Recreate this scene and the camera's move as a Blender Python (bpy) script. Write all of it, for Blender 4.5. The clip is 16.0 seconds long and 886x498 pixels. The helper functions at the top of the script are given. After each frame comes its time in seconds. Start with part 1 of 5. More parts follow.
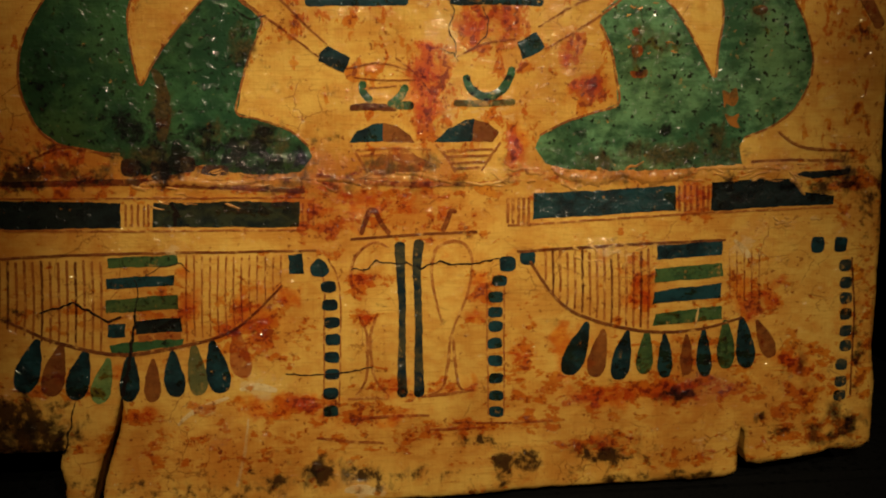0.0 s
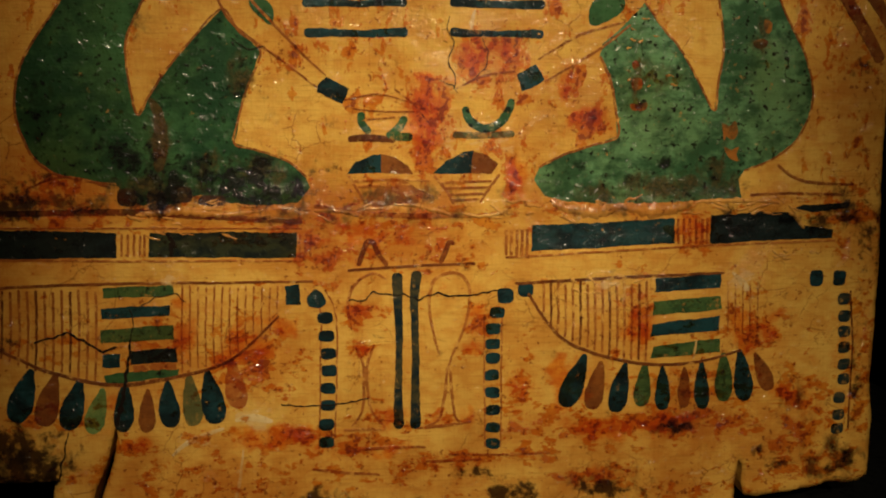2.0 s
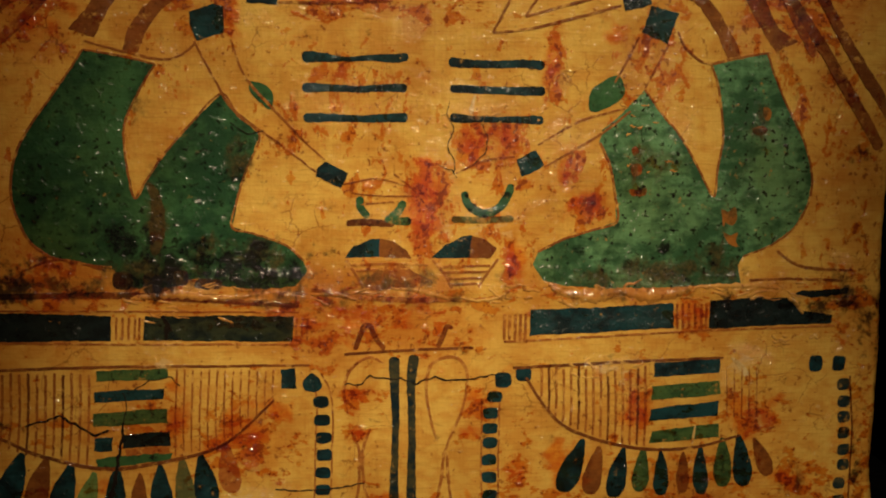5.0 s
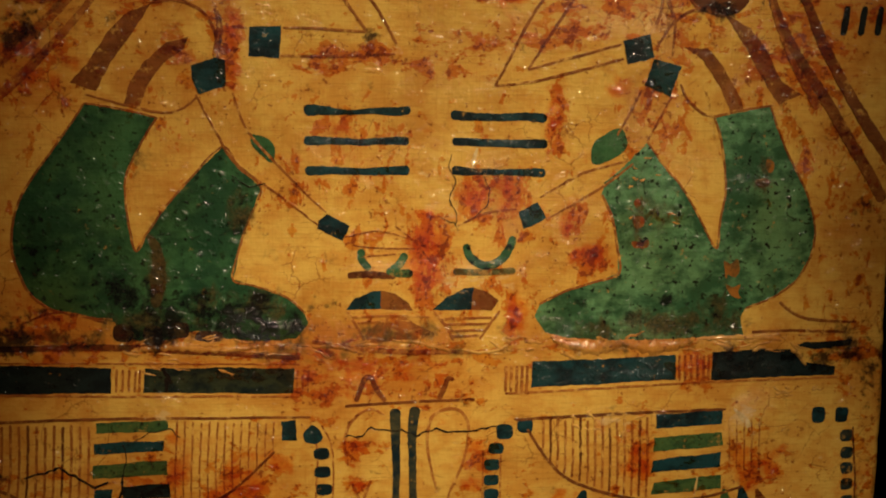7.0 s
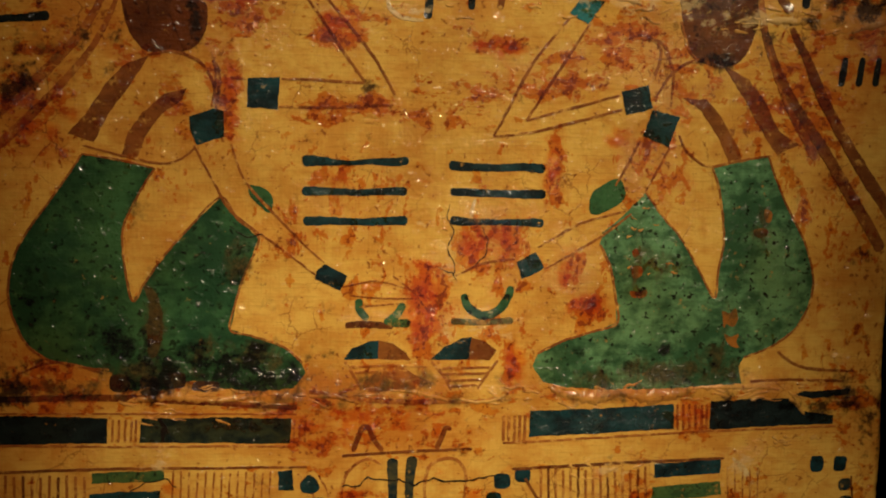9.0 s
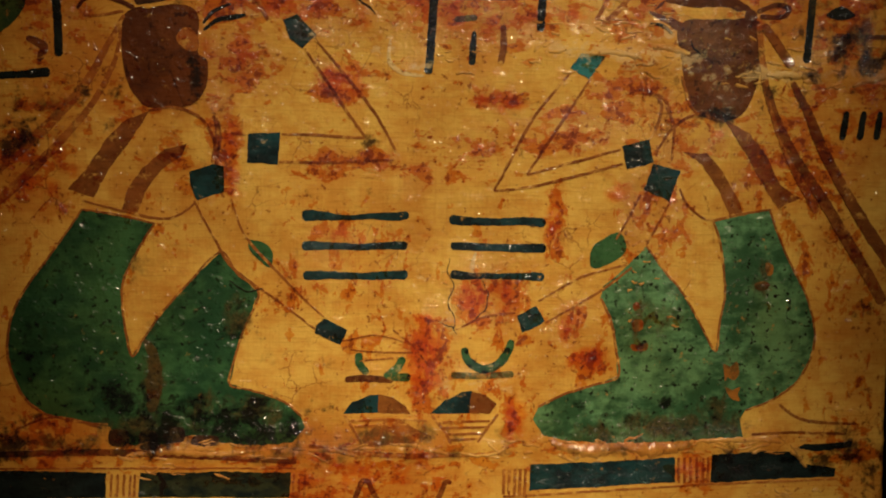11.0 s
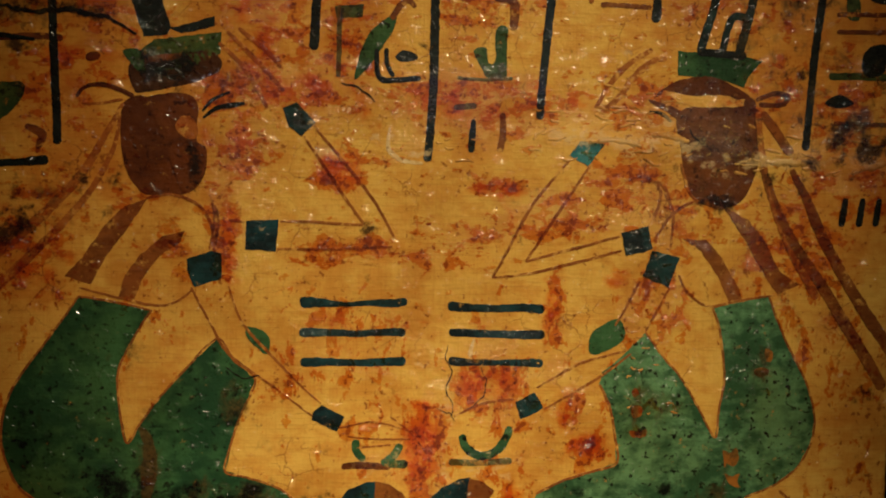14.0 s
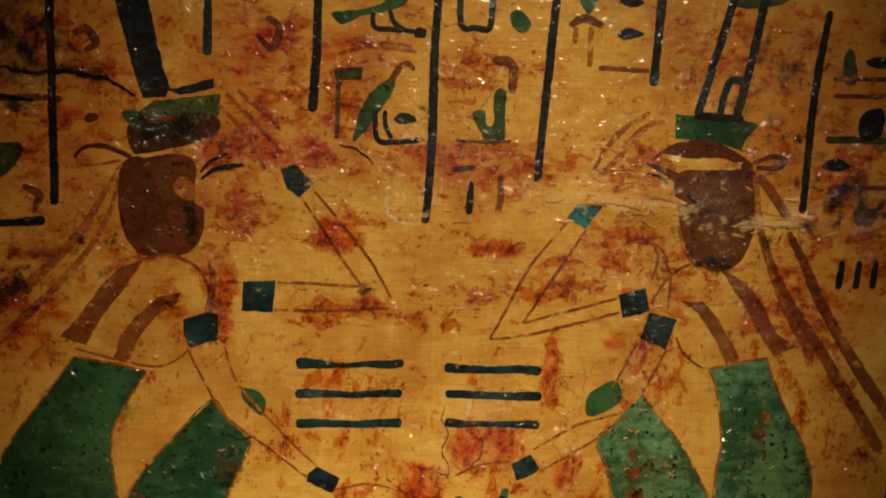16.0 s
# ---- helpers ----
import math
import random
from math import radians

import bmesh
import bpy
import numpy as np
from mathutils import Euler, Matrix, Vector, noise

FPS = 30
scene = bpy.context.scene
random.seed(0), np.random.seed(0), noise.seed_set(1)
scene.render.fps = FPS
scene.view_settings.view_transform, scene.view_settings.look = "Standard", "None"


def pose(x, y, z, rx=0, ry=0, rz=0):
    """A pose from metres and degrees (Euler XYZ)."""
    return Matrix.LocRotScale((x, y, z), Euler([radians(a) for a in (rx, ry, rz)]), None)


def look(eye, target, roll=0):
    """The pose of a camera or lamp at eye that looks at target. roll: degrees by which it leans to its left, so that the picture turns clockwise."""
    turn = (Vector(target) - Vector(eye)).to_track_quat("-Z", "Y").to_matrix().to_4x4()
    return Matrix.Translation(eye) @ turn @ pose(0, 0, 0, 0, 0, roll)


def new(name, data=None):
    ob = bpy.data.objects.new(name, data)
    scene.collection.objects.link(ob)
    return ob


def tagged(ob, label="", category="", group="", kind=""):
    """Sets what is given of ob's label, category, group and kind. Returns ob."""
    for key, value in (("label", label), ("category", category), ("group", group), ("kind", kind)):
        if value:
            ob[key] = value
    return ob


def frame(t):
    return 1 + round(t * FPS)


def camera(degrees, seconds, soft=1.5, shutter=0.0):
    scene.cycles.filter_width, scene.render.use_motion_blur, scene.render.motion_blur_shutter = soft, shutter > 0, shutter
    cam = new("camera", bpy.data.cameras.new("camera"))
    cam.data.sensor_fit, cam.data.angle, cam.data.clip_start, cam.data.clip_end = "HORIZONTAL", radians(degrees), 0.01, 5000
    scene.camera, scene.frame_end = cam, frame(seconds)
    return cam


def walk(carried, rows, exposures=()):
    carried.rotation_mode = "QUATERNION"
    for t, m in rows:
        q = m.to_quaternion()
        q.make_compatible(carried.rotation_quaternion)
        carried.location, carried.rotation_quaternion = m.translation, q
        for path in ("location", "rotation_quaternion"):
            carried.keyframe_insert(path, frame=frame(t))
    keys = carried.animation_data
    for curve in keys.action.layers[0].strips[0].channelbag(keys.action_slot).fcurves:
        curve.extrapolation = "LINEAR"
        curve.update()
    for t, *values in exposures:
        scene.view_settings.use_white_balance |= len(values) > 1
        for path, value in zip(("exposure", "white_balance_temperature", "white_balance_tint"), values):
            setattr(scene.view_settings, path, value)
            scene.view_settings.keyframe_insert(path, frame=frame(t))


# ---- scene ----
cam = camera(47.0, 16.0, 2.0)
PATH = [
    (0, (-0.03913, -0.47542, 1.08556), (0.1389, 1.4774, 0.6921), -0.434),
    (0.5, (-0.03964, -0.47328, 1.08946), (0.1420, 1.4789, 0.6946), -0.263),
    (1, (-0.03944, -0.47291, 1.09156), (0.1435, 1.4804, 0.7029), -0.103),
    (1.5, (-0.04062, -0.47153, 1.09360), (0.1489, 1.4821, 0.7098), 0.005),
    (2, (-0.04017, -0.47048, 1.09743), (0.1487, 1.4833, 0.7137), 0.059),
    (2.5, (-0.04073, -0.46933, 1.10147), (0.1516, 1.4850, 0.7224), 0.254),
    (3, (-0.04080, -0.46837, 1.10403), (0.1543, 1.4883, 0.7387), 0.329),
    (3.5, (-0.04106, -0.46687, 1.10902), (0.1565, 1.4911, 0.7521), 0.436),
    (4, (-0.04184, -0.46550, 1.11238), (0.1600, 1.4947, 0.7707), 0.536),
    (6.5, (-0.04259, -0.45907, 1.13737), (0.1606, 1.5054, 0.8220), 0.757),
    (7, (-0.04221, -0.45822, 1.14131), (0.1599, 1.5074, 0.8326), 0.808),
    (7.5, (-0.04249, -0.45742, 1.14480), (0.1611, 1.5094, 0.8446), 0.882),
    (8, (-0.04353, -0.45621, 1.14856), (0.1665, 1.5111, 0.8558), 0.904),
    (8.5, (-0.04151, -0.45588, 1.15350), (0.1618, 1.5127, 0.8644), 0.962),
    (9, (-0.04257, -0.45480, 1.15848), (0.1654, 1.5137, 0.8723), 1.000),
    (11.5, (-0.04127, -0.45037, 1.18267), (0.1599, 1.5228, 0.9256), 1.089),
    (12, (-0.04161, -0.44928, 1.18817), (0.1613, 1.5247, 0.9384), 1.172),
    (12.5, (-0.04238, -0.44848, 1.19246), (0.1643, 1.5265, 0.9541), 1.286),
    (13, (-0.04250, -0.44796, 1.19579), (0.1650, 1.5285, 0.9709), 1.319),
    (13.5, (-0.04265, -0.44724, 1.19950), (0.1664, 1.5298, 0.9813), 1.322),
    (14, (-0.04254, -0.44607, 1.20412), (0.1674, 1.5314, 0.9904), 1.382),
    (14.5, (-0.04286, -0.44531, 1.20763), (0.1695, 1.5330, 1.0042), 1.460),
    (15, (-0.04324, -0.44464, 1.21221), (0.1722, 1.5341, 1.0168), 1.567),
    (15.5, (-0.04331, -0.44394, 1.21748), (0.1739, 1.5354, 1.0305), 1.626),
    (16, (-0.04385, -0.44360, 1.22189), (0.1754, 1.5368, 1.0489), 1.795),
]
walk(cam, [(t, look(eye, target, roll)) for t, eye, target, roll in PATH])

# ---- light ----
world = bpy.data.worlds.new("gallery_dark")
world.use_nodes = True
world.node_tree.nodes["Background"].inputs[0].default_value = (1.0, 0.75, 0.5, 1)
world.node_tree.nodes["Background"].inputs[1].default_value = 0.004
scene.world = world


def spot(name, eye, target, watts, degrees, blend, radius, tint):
    data = bpy.data.lights.new(name, "SPOT")
    data.energy, data.color, data.spot_size, data.spot_blend, data.shadow_soft_size = watts, tint, radians(degrees), blend, radius
    ob = new(name, data)
    ob.matrix_world = look(eye, target)
    return ob


WARM = (1.0, 0.80, 0.51)
spot("gallery_spot", (0.30, -1.55, 2.00), (0.000, 0.0, 1.170), 100, 15.8, 1.0, 0.024, WARM)
spot("gallery_spot_low", (-0.22, -1.60, 1.86), (0.020, 0.0, 0.856), 90, 18.0, 1.0, 0.024, WARM)
spot("gallery_spot_wide", (0.55, -1.70, 2.20), (0.12, 0.0, 0.99), 42, 24, 1.0, 0.022, WARM)


# ---- materials ----
GROUND = (0.57, 0.345, 0.070)


class Tree:
    """Short calls for a node tree."""

    def __init__(self, name):
        self.material = bpy.data.materials.new(name)
        self.material.use_nodes = True
        self.tree = self.material.node_tree
        self.bsdf = self.tree.nodes["Principled BSDF"]

    def put(self, socket, value):
        if isinstance(value, bpy.types.NodeSocket):
            self.tree.links.new(value, socket)
        elif isinstance(value, tuple) and len(value) == 3 and socket.type == "RGBA":
            socket.default_value = (*value, 1)
        else:
            socket.default_value = value

    def node(self, kind, **values):
        n = self.tree.nodes.new(kind)
        return n

    def noise(self, vector, scale, detail=4.0, rough=0.6, warp=0.0):
        n = self.node("ShaderNodeTexNoise")
        self.put(n.inputs["Vector"], vector)
        for key, value in (("Scale", scale), ("Detail", detail), ("Roughness", rough), ("Distortion", warp)):
            n.inputs[key].default_value = value
        return n.outputs["Fac"]

    def math(self, op, a, b=0.0, c=0.0):
        n = self.node("ShaderNodeMath")
        n.operation = op
        for s, v in zip(n.inputs, (a, b, c)):
            self.put(s, v)
        return n.outputs[0]

    def step(self, value, low, high, top=1.0):
        n = self.node("ShaderNodeMapRange")
        n.interpolation_type = "SMOOTHSTEP"
        for s, v in zip(n.inputs, (value, low, high, 0.0, top)):
            self.put(s, v)
        return n.outputs[0]

    def mix(self, fac, a, b, blend="MIX"):
        n = self.node("ShaderNodeMix")
        n.data_type, n.blend_type = "RGBA", blend
        self.put(n.inputs[0], fac)
        self.put(n.inputs[6], a)
        self.put(n.inputs[7], b)
        return n.outputs[2]

    def attribute(self, name):
        n = self.node("ShaderNodeAttribute")
        n.attribute_name = name
        return n.outputs["Fac"]

    def node_add(self, vector, fac, amount):
        n = self.node("ShaderNodeVectorMath")
        n.operation = "ADD"
        self.put(n.inputs[0], vector)
        m = self.node("ShaderNodeCombineXYZ")
        for s in m.inputs:
            self.put(s, self.math("MULTIPLY", fac, amount))
        self.put(n.inputs[1], m.outputs[0])
        return n.outputs[0]

    def stretched(self, vector, scale):
        n = self.node("ShaderNodeMapping")
        self.put(n.inputs["Vector"], vector)
        n.inputs["Scale"].default_value = scale
        return n.outputs[0]


def antique(name, base, other, wear=0.0, gloss=0.7, grain=0.5, lumps=1.0, clean=0.0, pits=0.0, bare=0.5, soft=0.0):
    """Aged paint under amber varnish: two pigment tones, grain, losses down to the ground, amber runs, dirt, soot and pale scuffs."""
    t = Tree(name)
    at = t.node("ShaderNodeTexCoord").outputs["Object"]
    split = t.node("ShaderNodeSeparateXYZ")
    t.put(split.inputs[0], at)
    up = split.outputs["Z"]
    stained, sooted, scuffed, washed = t.attribute("stain"), t.attribute("soot"), t.attribute("pale"), t.attribute("wash")
    broad = t.noise(at, 26, 4)
    cloud = t.noise(at, 13, 5, 0.58, 0.3)
    mid = t.noise(t.stretched(at, (100, 100, 150)), 1, 6, 0.62, 0.2)
    fine = t.noise(at, 520, 5, 0.7)
    across = t.noise(t.stretched(at, (60, 60, 1000)), 1, 4, 0.6)
    upright = t.noise(t.stretched(at, (1300, 60, 45)), 1, 3, 0.55)
    tone = t.step(t.math("ADD", t.math("MULTIPLY", broad, 0.4 + soft * 0.3), t.math("MULTIPLY", mid, 0.6 - soft * 0.3)), 0.42, 0.58)
    colour = t.mix(tone, base, other)
    colour = t.mix(t.step(cloud, 0.44, 0.68, 0.6), colour, (0.68, 0.52, 0.36), "MULTIPLY")
    colour = t.mix(t.step(across, 0.48, 0.72, grain), colour, (0.60, 0.48, 0.34), "MULTIPLY")
    colour = t.mix(t.step(upright, 0.48, 0.75, grain * 0.8), colour, (0.72, 0.58, 0.42), "MULTIPLY")
    if wear:
        gone = t.step(t.math("ADD", t.noise(at, 190, 6, 0.7, 0.2), t.math("MULTIPLY", scuffed, 0.12)), 0.66 - wear * 0.2, 0.74 - wear * 0.14, 0.9)
        colour = t.mix(gone, colour, (GROUND[0] * bare, GROUND[1] * bare * 0.9, GROUND[2] * bare))
    if pits:
        pit = t.step(t.math("ADD", t.noise(at, 300, 4, 0.6), t.math("MULTIPLY", mid, 0.25)), 0.70, 0.76, pits)
        colour = t.mix(pit, colour, (0.12, 0.09, 0.06), "MULTIPLY")
    pale = t.step(t.math("ADD", t.math("MULTIPLY", scuffed, 0.8), t.math("MULTIPLY", t.math("SUBTRACT", mid, 0.5), 3.0)), 0.50, 0.80, 0.5)
    colour = t.mix(pale, colour, (0.56, 0.42, 0.20))
    colour = t.mix(t.step(t.math("ADD", t.attribute("toned"), t.math("MULTIPLY", t.math("SUBTRACT", broad, 0.5), 1.2)), 0.1, 1.0, 0.85), colour, (0.76, 0.50, 0.28), "MULTIPLY")
    # brown dirt that clings in soft streaks
    grime = t.step(t.math("ADD", washed, t.math("MULTIPLY", t.math("SUBTRACT", t.noise(t.stretched(at, (120, 120, 80)), 1, 6, 0.62, 0.3), 0.5), 2.4)), 0.35, 0.95, 0.82)
    colour = t.mix(grime, colour, t.mix(t.step(fine, 0.42, 0.6), (0.024, 0.018, 0.006), (0.070, 0.044, 0.012)))
    # amber varnish: a soft tint, then islands and runs with crisp edges, then deep cores
    colour = t.mix(t.step(stained, 0.0, 1.0, 0.6), colour, (0.89, 0.63, 0.33), "MULTIPLY")
    ember = t.step(t.math("ADD", t.attribute("ember"), t.math("MULTIPLY", t.math("SUBTRACT", t.noise(at, 70, 5, 0.6, 0.4), 0.5), 2.6)), 0.30, 0.85, 0.9)
    colour = t.mix(ember, colour, t.mix(t.step(mid, 0.40, 0.60), (0.97, 0.53, 0.15), (0.86, 0.33, 0.065)), "MULTIPLY")
    runs = t.noise(t.stretched(at, (118, 118, 82)), 1, 6, 0.66, 0.25)
    flats = t.noise(t.stretched(at, (92, 92, 138)), 1, 7, 0.68, 0.2)
    middle = t.math("MULTIPLY", t.step(up, 0.165, 0.180), t.step(up, 0.292, 0.274))
    patchy = t.math("ADD", t.math("MULTIPLY", runs, middle), t.math("MULTIPLY", flats, t.math("SUBTRACT", 1.0, middle)))
    ragged = t.math("MULTIPLY", t.math("SUBTRACT", patchy, 0.5), 5.0)
    stain = t.math("ADD", t.math("SUBTRACT", stained, clean), ragged)
    amber = t.step(stain, 0.56, 0.66, 0.95)
    rich = t.noise(at, 60, 5, 0.65)
    colour = t.mix(amber, colour, t.mix(t.step(t.math("ADD", rich, t.math("MULTIPLY", stained, 0.10)), 0.42, 0.60), (0.90, 0.59, 0.25), (0.80, 0.38, 0.080)), "MULTIPLY")
    core = t.math("ADD", stain, t.math("MULTIPLY", t.math("SUBTRACT", t.noise(at, 260, 4, 0.6), 0.5), 3.4))
    deep = t.step(core, 1.05, 1.25, 0.88)
    colour = t.mix(deep, colour, (0.42, 0.21, 0.10), "MULTIPLY")
    specks = t.step(t.math("ADD", t.noise(at, 300, 5, 0.65, 0.1), t.math("ADD", t.math("MULTIPLY", broad, 0.2), t.math("MULTIPLY", stained, 0.07))), 0.725, 0.77, 0.75)
    colour = t.mix(specks, colour, (0.36, 0.16, 0.08), "MULTIPLY")
    crazed = t.node("ShaderNodeTexVoronoi")
    crazed.feature = "DISTANCE_TO_EDGE"
    crazed.inputs["Scale"].default_value = 75
    t.put(crazed.inputs["Vector"], t.node_add(at, t.noise(at, 60, 4), 0.02))
    hair = t.math("MULTIPLY", t.step(crazed.outputs["Distance"], 0.030, 0.0, 0.7), t.step(t.noise(at, 22, 3), 0.52, 0.62))
    colour = t.mix(hair, colour, (0.3, 0.17, 0.1), "MULTIPLY")
    sooty = t.step(t.math("ADD", sooted, t.math("MULTIPLY", t.math("SUBTRACT", t.noise(at, 95, 8, 0.68, 0.2), 0.5), 3.8)), 0.42, 1.0, 0.97)
    colour = t.mix(sooty, colour, (0.07, 0.055, 0.045), "MULTIPLY")
    t.put(t.bsdf.inputs["Base Color"], colour)
    t.put(t.bsdf.inputs["Roughness"], t.math("MULTIPLY_ADD", fine, 0.3, 0.45))
    t.bsdf.inputs["Specular IOR Level"].default_value = 0.1
    t.put(t.bsdf.inputs["Coat Weight"], t.math("ADD", t.math("MULTIPLY", t.math("MAXIMUM", amber, t.attribute("beads")), 0.3), gloss * 0.7))
    t.put(t.bsdf.inputs["Coat Roughness"], t.math("MULTIPLY_ADD", mid, 0.08, 0.060))
    t.bsdf.inputs["Coat IOR"].default_value = 1.7
    skin = t.math("ADD", t.math("MULTIPLY", fine, 0.22), t.math("MULTIPLY", t.noise(at, 210, 4, 0.6), 0.6))
    skin = t.math("ADD", skin, t.math("MULTIPLY", across, 0.2))
    skin = t.math("ADD", skin, t.math("MULTIPLY", t.math("ADD", amber, specks), 0.14))
    # beads of varnish stand where it ran, wrinkles where the ground has lifted
    beaded = t.attribute("beads")
    where = t.math("ADD", t.math("MULTIPLY", beaded, 0.115), t.math("MULTIPLY", scuffed, 0.12))
    where = t.math("ADD", where, t.math("MULTIPLY", t.math("ADD", deep, amber), 0.04))
    small = t.step(t.math("ADD", t.noise(at, 250, 2, 0.45, 0.2), where), 0.57, 0.85)
    large = t.step(t.math("ADD", t.noise(at, 120, 3, 0.5, 0.3), where), 0.57, 0.85)
    drops = t.math("ADD", t.math("MULTIPLY", small, 0.8), t.math("MULTIPLY", large, 1.4))
    wrinkles = t.math("MULTIPLY", t.noise(t.stretched(at, (75, 75, 330)), 1, 5, 0.6, 0.8), t.step(scuffed, 0.2, 0.75))
    lumpy = t.math("MULTIPLY_ADD", drops, 0.85 * lumps, t.math("MULTIPLY", skin, t.math("MULTIPLY_ADD", beaded, 0.5, 0.08)))
    lumpy = t.math("MULTIPLY_ADD", wrinkles, 1.8, lumpy)
    for height, strength, socket in ((skin, 0.75, "Normal"), (lumpy, 1.0, "Coat Normal")):
        bump = t.node("ShaderNodeBump")
        bump.inputs["Strength"].default_value = strength
        bump.inputs["Distance"].default_value = 0.0011
        t.put(bump.inputs["Height"], height)
        t.put(t.bsdf.inputs[socket], bump.outputs[0])
    return t.material


OCHRE = antique("ochre_ground", GROUND, (0.50, 0.250, 0.042), grain=0.45, lumps=1.2)
GESSO = antique("gesso_ridge", (0.56, 0.33, 0.085), (0.42, 0.21, 0.045), gloss=1.0, lumps=1.3, clean=0.5)
NIGHT = antique("blue_black_paint", (0.0025, 0.005, 0.006), (0.007, 0.015, 0.017), 0.12, 0.55, 0.3, 1.1)
NIGHT_WORN = antique("worn_blue_black_paint", (0.004, 0.009, 0.009), (0.026, 0.036, 0.018), 0.22, 0.6, 0.3)
BLUE = antique("deep_blue_paint", (0.003, 0.010, 0.013), (0.008, 0.040, 0.050), 0.24, 0.65, 0.4, 1.2, soft=0.6)
BLUE_WORN = antique("worn_blue_paint", (0.010, 0.022, 0.024), (0.05, 0.05, 0.03), 0.6, 0.6, 0.3)
TEAL = antique("teal_paint", (0.010, 0.09, 0.11), (0.025, 0.17, 0.19), 0.15, 0.9, 0.3, 1.2)
GREEN = antique("green_paint", (0.010, 0.042, 0.017), (0.034, 0.105, 0.040), 0.12, 0.6, 0.3, 1.0, 0.25, 0.8, soft=0.8)
GREEN_PALE = antique("flaking_pale_green_paint", (0.022, 0.070, 0.030), (0.105, 0.245, 0.118), 0.30, 0.8, 0.4, 1.3, 0.3, 0.9, soft=0.5)
GREEN_DIM = antique("dull_green_paint", (0.022, 0.055, 0.020), (0.052, 0.10, 0.030), 0.45, 0.6, 0.5, 1.0, 0.0, 0.5)
LEAF = antique("light_green_paint", (0.09, 0.16, 0.050), (0.16, 0.25, 0.08), 0.25, 0.6, 0.4, 1.0, 0.0, 0.6)
OLIVE = antique("olive_paint", (0.07, 0.075, 0.026), (0.11, 0.10, 0.03), 0.5, 0.6, 0.5)
RED = antique("red_brown_paint", (0.13, 0.040, 0.008), (0.20, 0.068, 0.012), 0.25, 0.5, 0.4)
RED_FADED = antique("faded_red_paint", (0.29, 0.09, 0.018), (0.38, 0.15, 0.03), 0.5, 0.5, 0.4, bare=0.8)
BROWN = antique("brown_paint", (0.068, 0.018, 0.004), (0.125, 0.038, 0.008), 0.25, 0.55, 0.3, 1.1, 0.0, 0.5, soft=0.6)
STRAP = antique("thin_brown_wash", (0.135, 0.042, 0.008), (0.23, 0.080, 0.016), 0.55, 0.6, 0.5, bare=0.75, soft=0.4)
STAFF = antique("streaky_blue_paint", (0.004, 0.013, 0.018), (0.05, 0.045, 0.02), 0.45, 0.7, 0.3)
PALE = antique("pale_scuffed_ground", (0.58, 0.44, 0.22), (0.52, 0.34, 0.12), 0.35, 0.8, 0.4)
CONTOUR = antique("thin_contour_paint", (0.17, 0.052, 0.010), (0.27, 0.095, 0.018), 0.75, 0.6, 0.4, bare=0.9)
LOSS = antique("orange_loss", (0.30, 0.115, 0.018), (0.10, 0.060, 0.015), 0.4, 0.8, 0.4)
BROWN_DARK = antique("dark_brown_paint", (0.02, 0.008, 0.004), (0.055, 0.022, 0.007), 0.25, 0.6, 0.3)
RUST = antique("rust_line_paint", (0.23, 0.074, 0.014), (0.34, 0.128, 0.024), 0.78, 0.6, 0.4, bare=0.9)
UMBER = antique("umber_line_paint", (0.095, 0.028, 0.007), (0.18, 0.060, 0.012), 0.58, 0.6, 0.4, bare=0.85)
GRIME = antique("olive_grime", (0.040, 0.032, 0.010), (0.085, 0.060, 0.018), 0.0, 0.7, 0.4)
CRACK = antique("open_crack", (0.006, 0.004, 0.003), (0.012, 0.007, 0.004), 0.0, 0.0, 0.2)


def plain(name, colour, rough):
    t = Tree(name)
    at = t.node("ShaderNodeTexCoord").outputs["Object"]
    t.put(t.bsdf.inputs["Base Color"], t.mix(t.noise(at, 40, 5), colour, tuple(0.55 * c for c in colour)))
    t.put(t.bsdf.inputs["Roughness"], t.step(t.noise(at, 300, 3), 0.0, 1.0, rough))
    t.bsdf.inputs["Specular IOR Level"].default_value = 0.1
    return t.material


BLACK_CLOTH = plain("black_cloth", (0.003, 0.003, 0.003), 1.8)
DARK_WALL = plain("dark_wall_paint", (0.02, 0.018, 0.016), 1.6)
DARK_FLOOR = plain("dark_floor", (0.025, 0.02, 0.016), 1.2)

# ---- marks of age on the board, in millimetres: across, up, half width, half height, strength ----
STAINS_FOOT = [(-81.2, 88.9, 18.9, 12.2, 0.8), (-96.1, 83.9, 13.5, 10.8, 0.7), (-66.5, 50.8, 20.3, 5.4, 0.95), (-33.7, 47.7, 16.2, 4.3, 0.8), (-32.2, 112.5, 12.2, 5.9, 0.7), (-28.8, 147.9, 29.7, 13.5, 0.55), (24.9, 108, 6.8, 10.8, 0.8), (-35.3, 94.1, 5.9, 3.2, 0.9), (43.2, 70.3, 10.8, 18.9, 0.7), (116.5, 52.8, 32.4, 8.1, 0.9), (79, 51.3, 13.5, 9.5, 0.75), (101.7, 108.6, 8.1, 16.2, 0.7), (162.4, 98.2, 12.2, 12.2, 0.8), (186.3, 65, 14.9, 10.8, 0.75), (88.3, 25.5, 21.6, 6.8, 0.7), (182.4, 33.5, 16.2, 13.5, 0.55), (-141.9, 50.2, 12.2, 4.9, 0.7), (-118.8, 105.4, 6.8, 10.8, 0.7), (-174.4, 169.3, 29.7, 16.2, 0.6)]
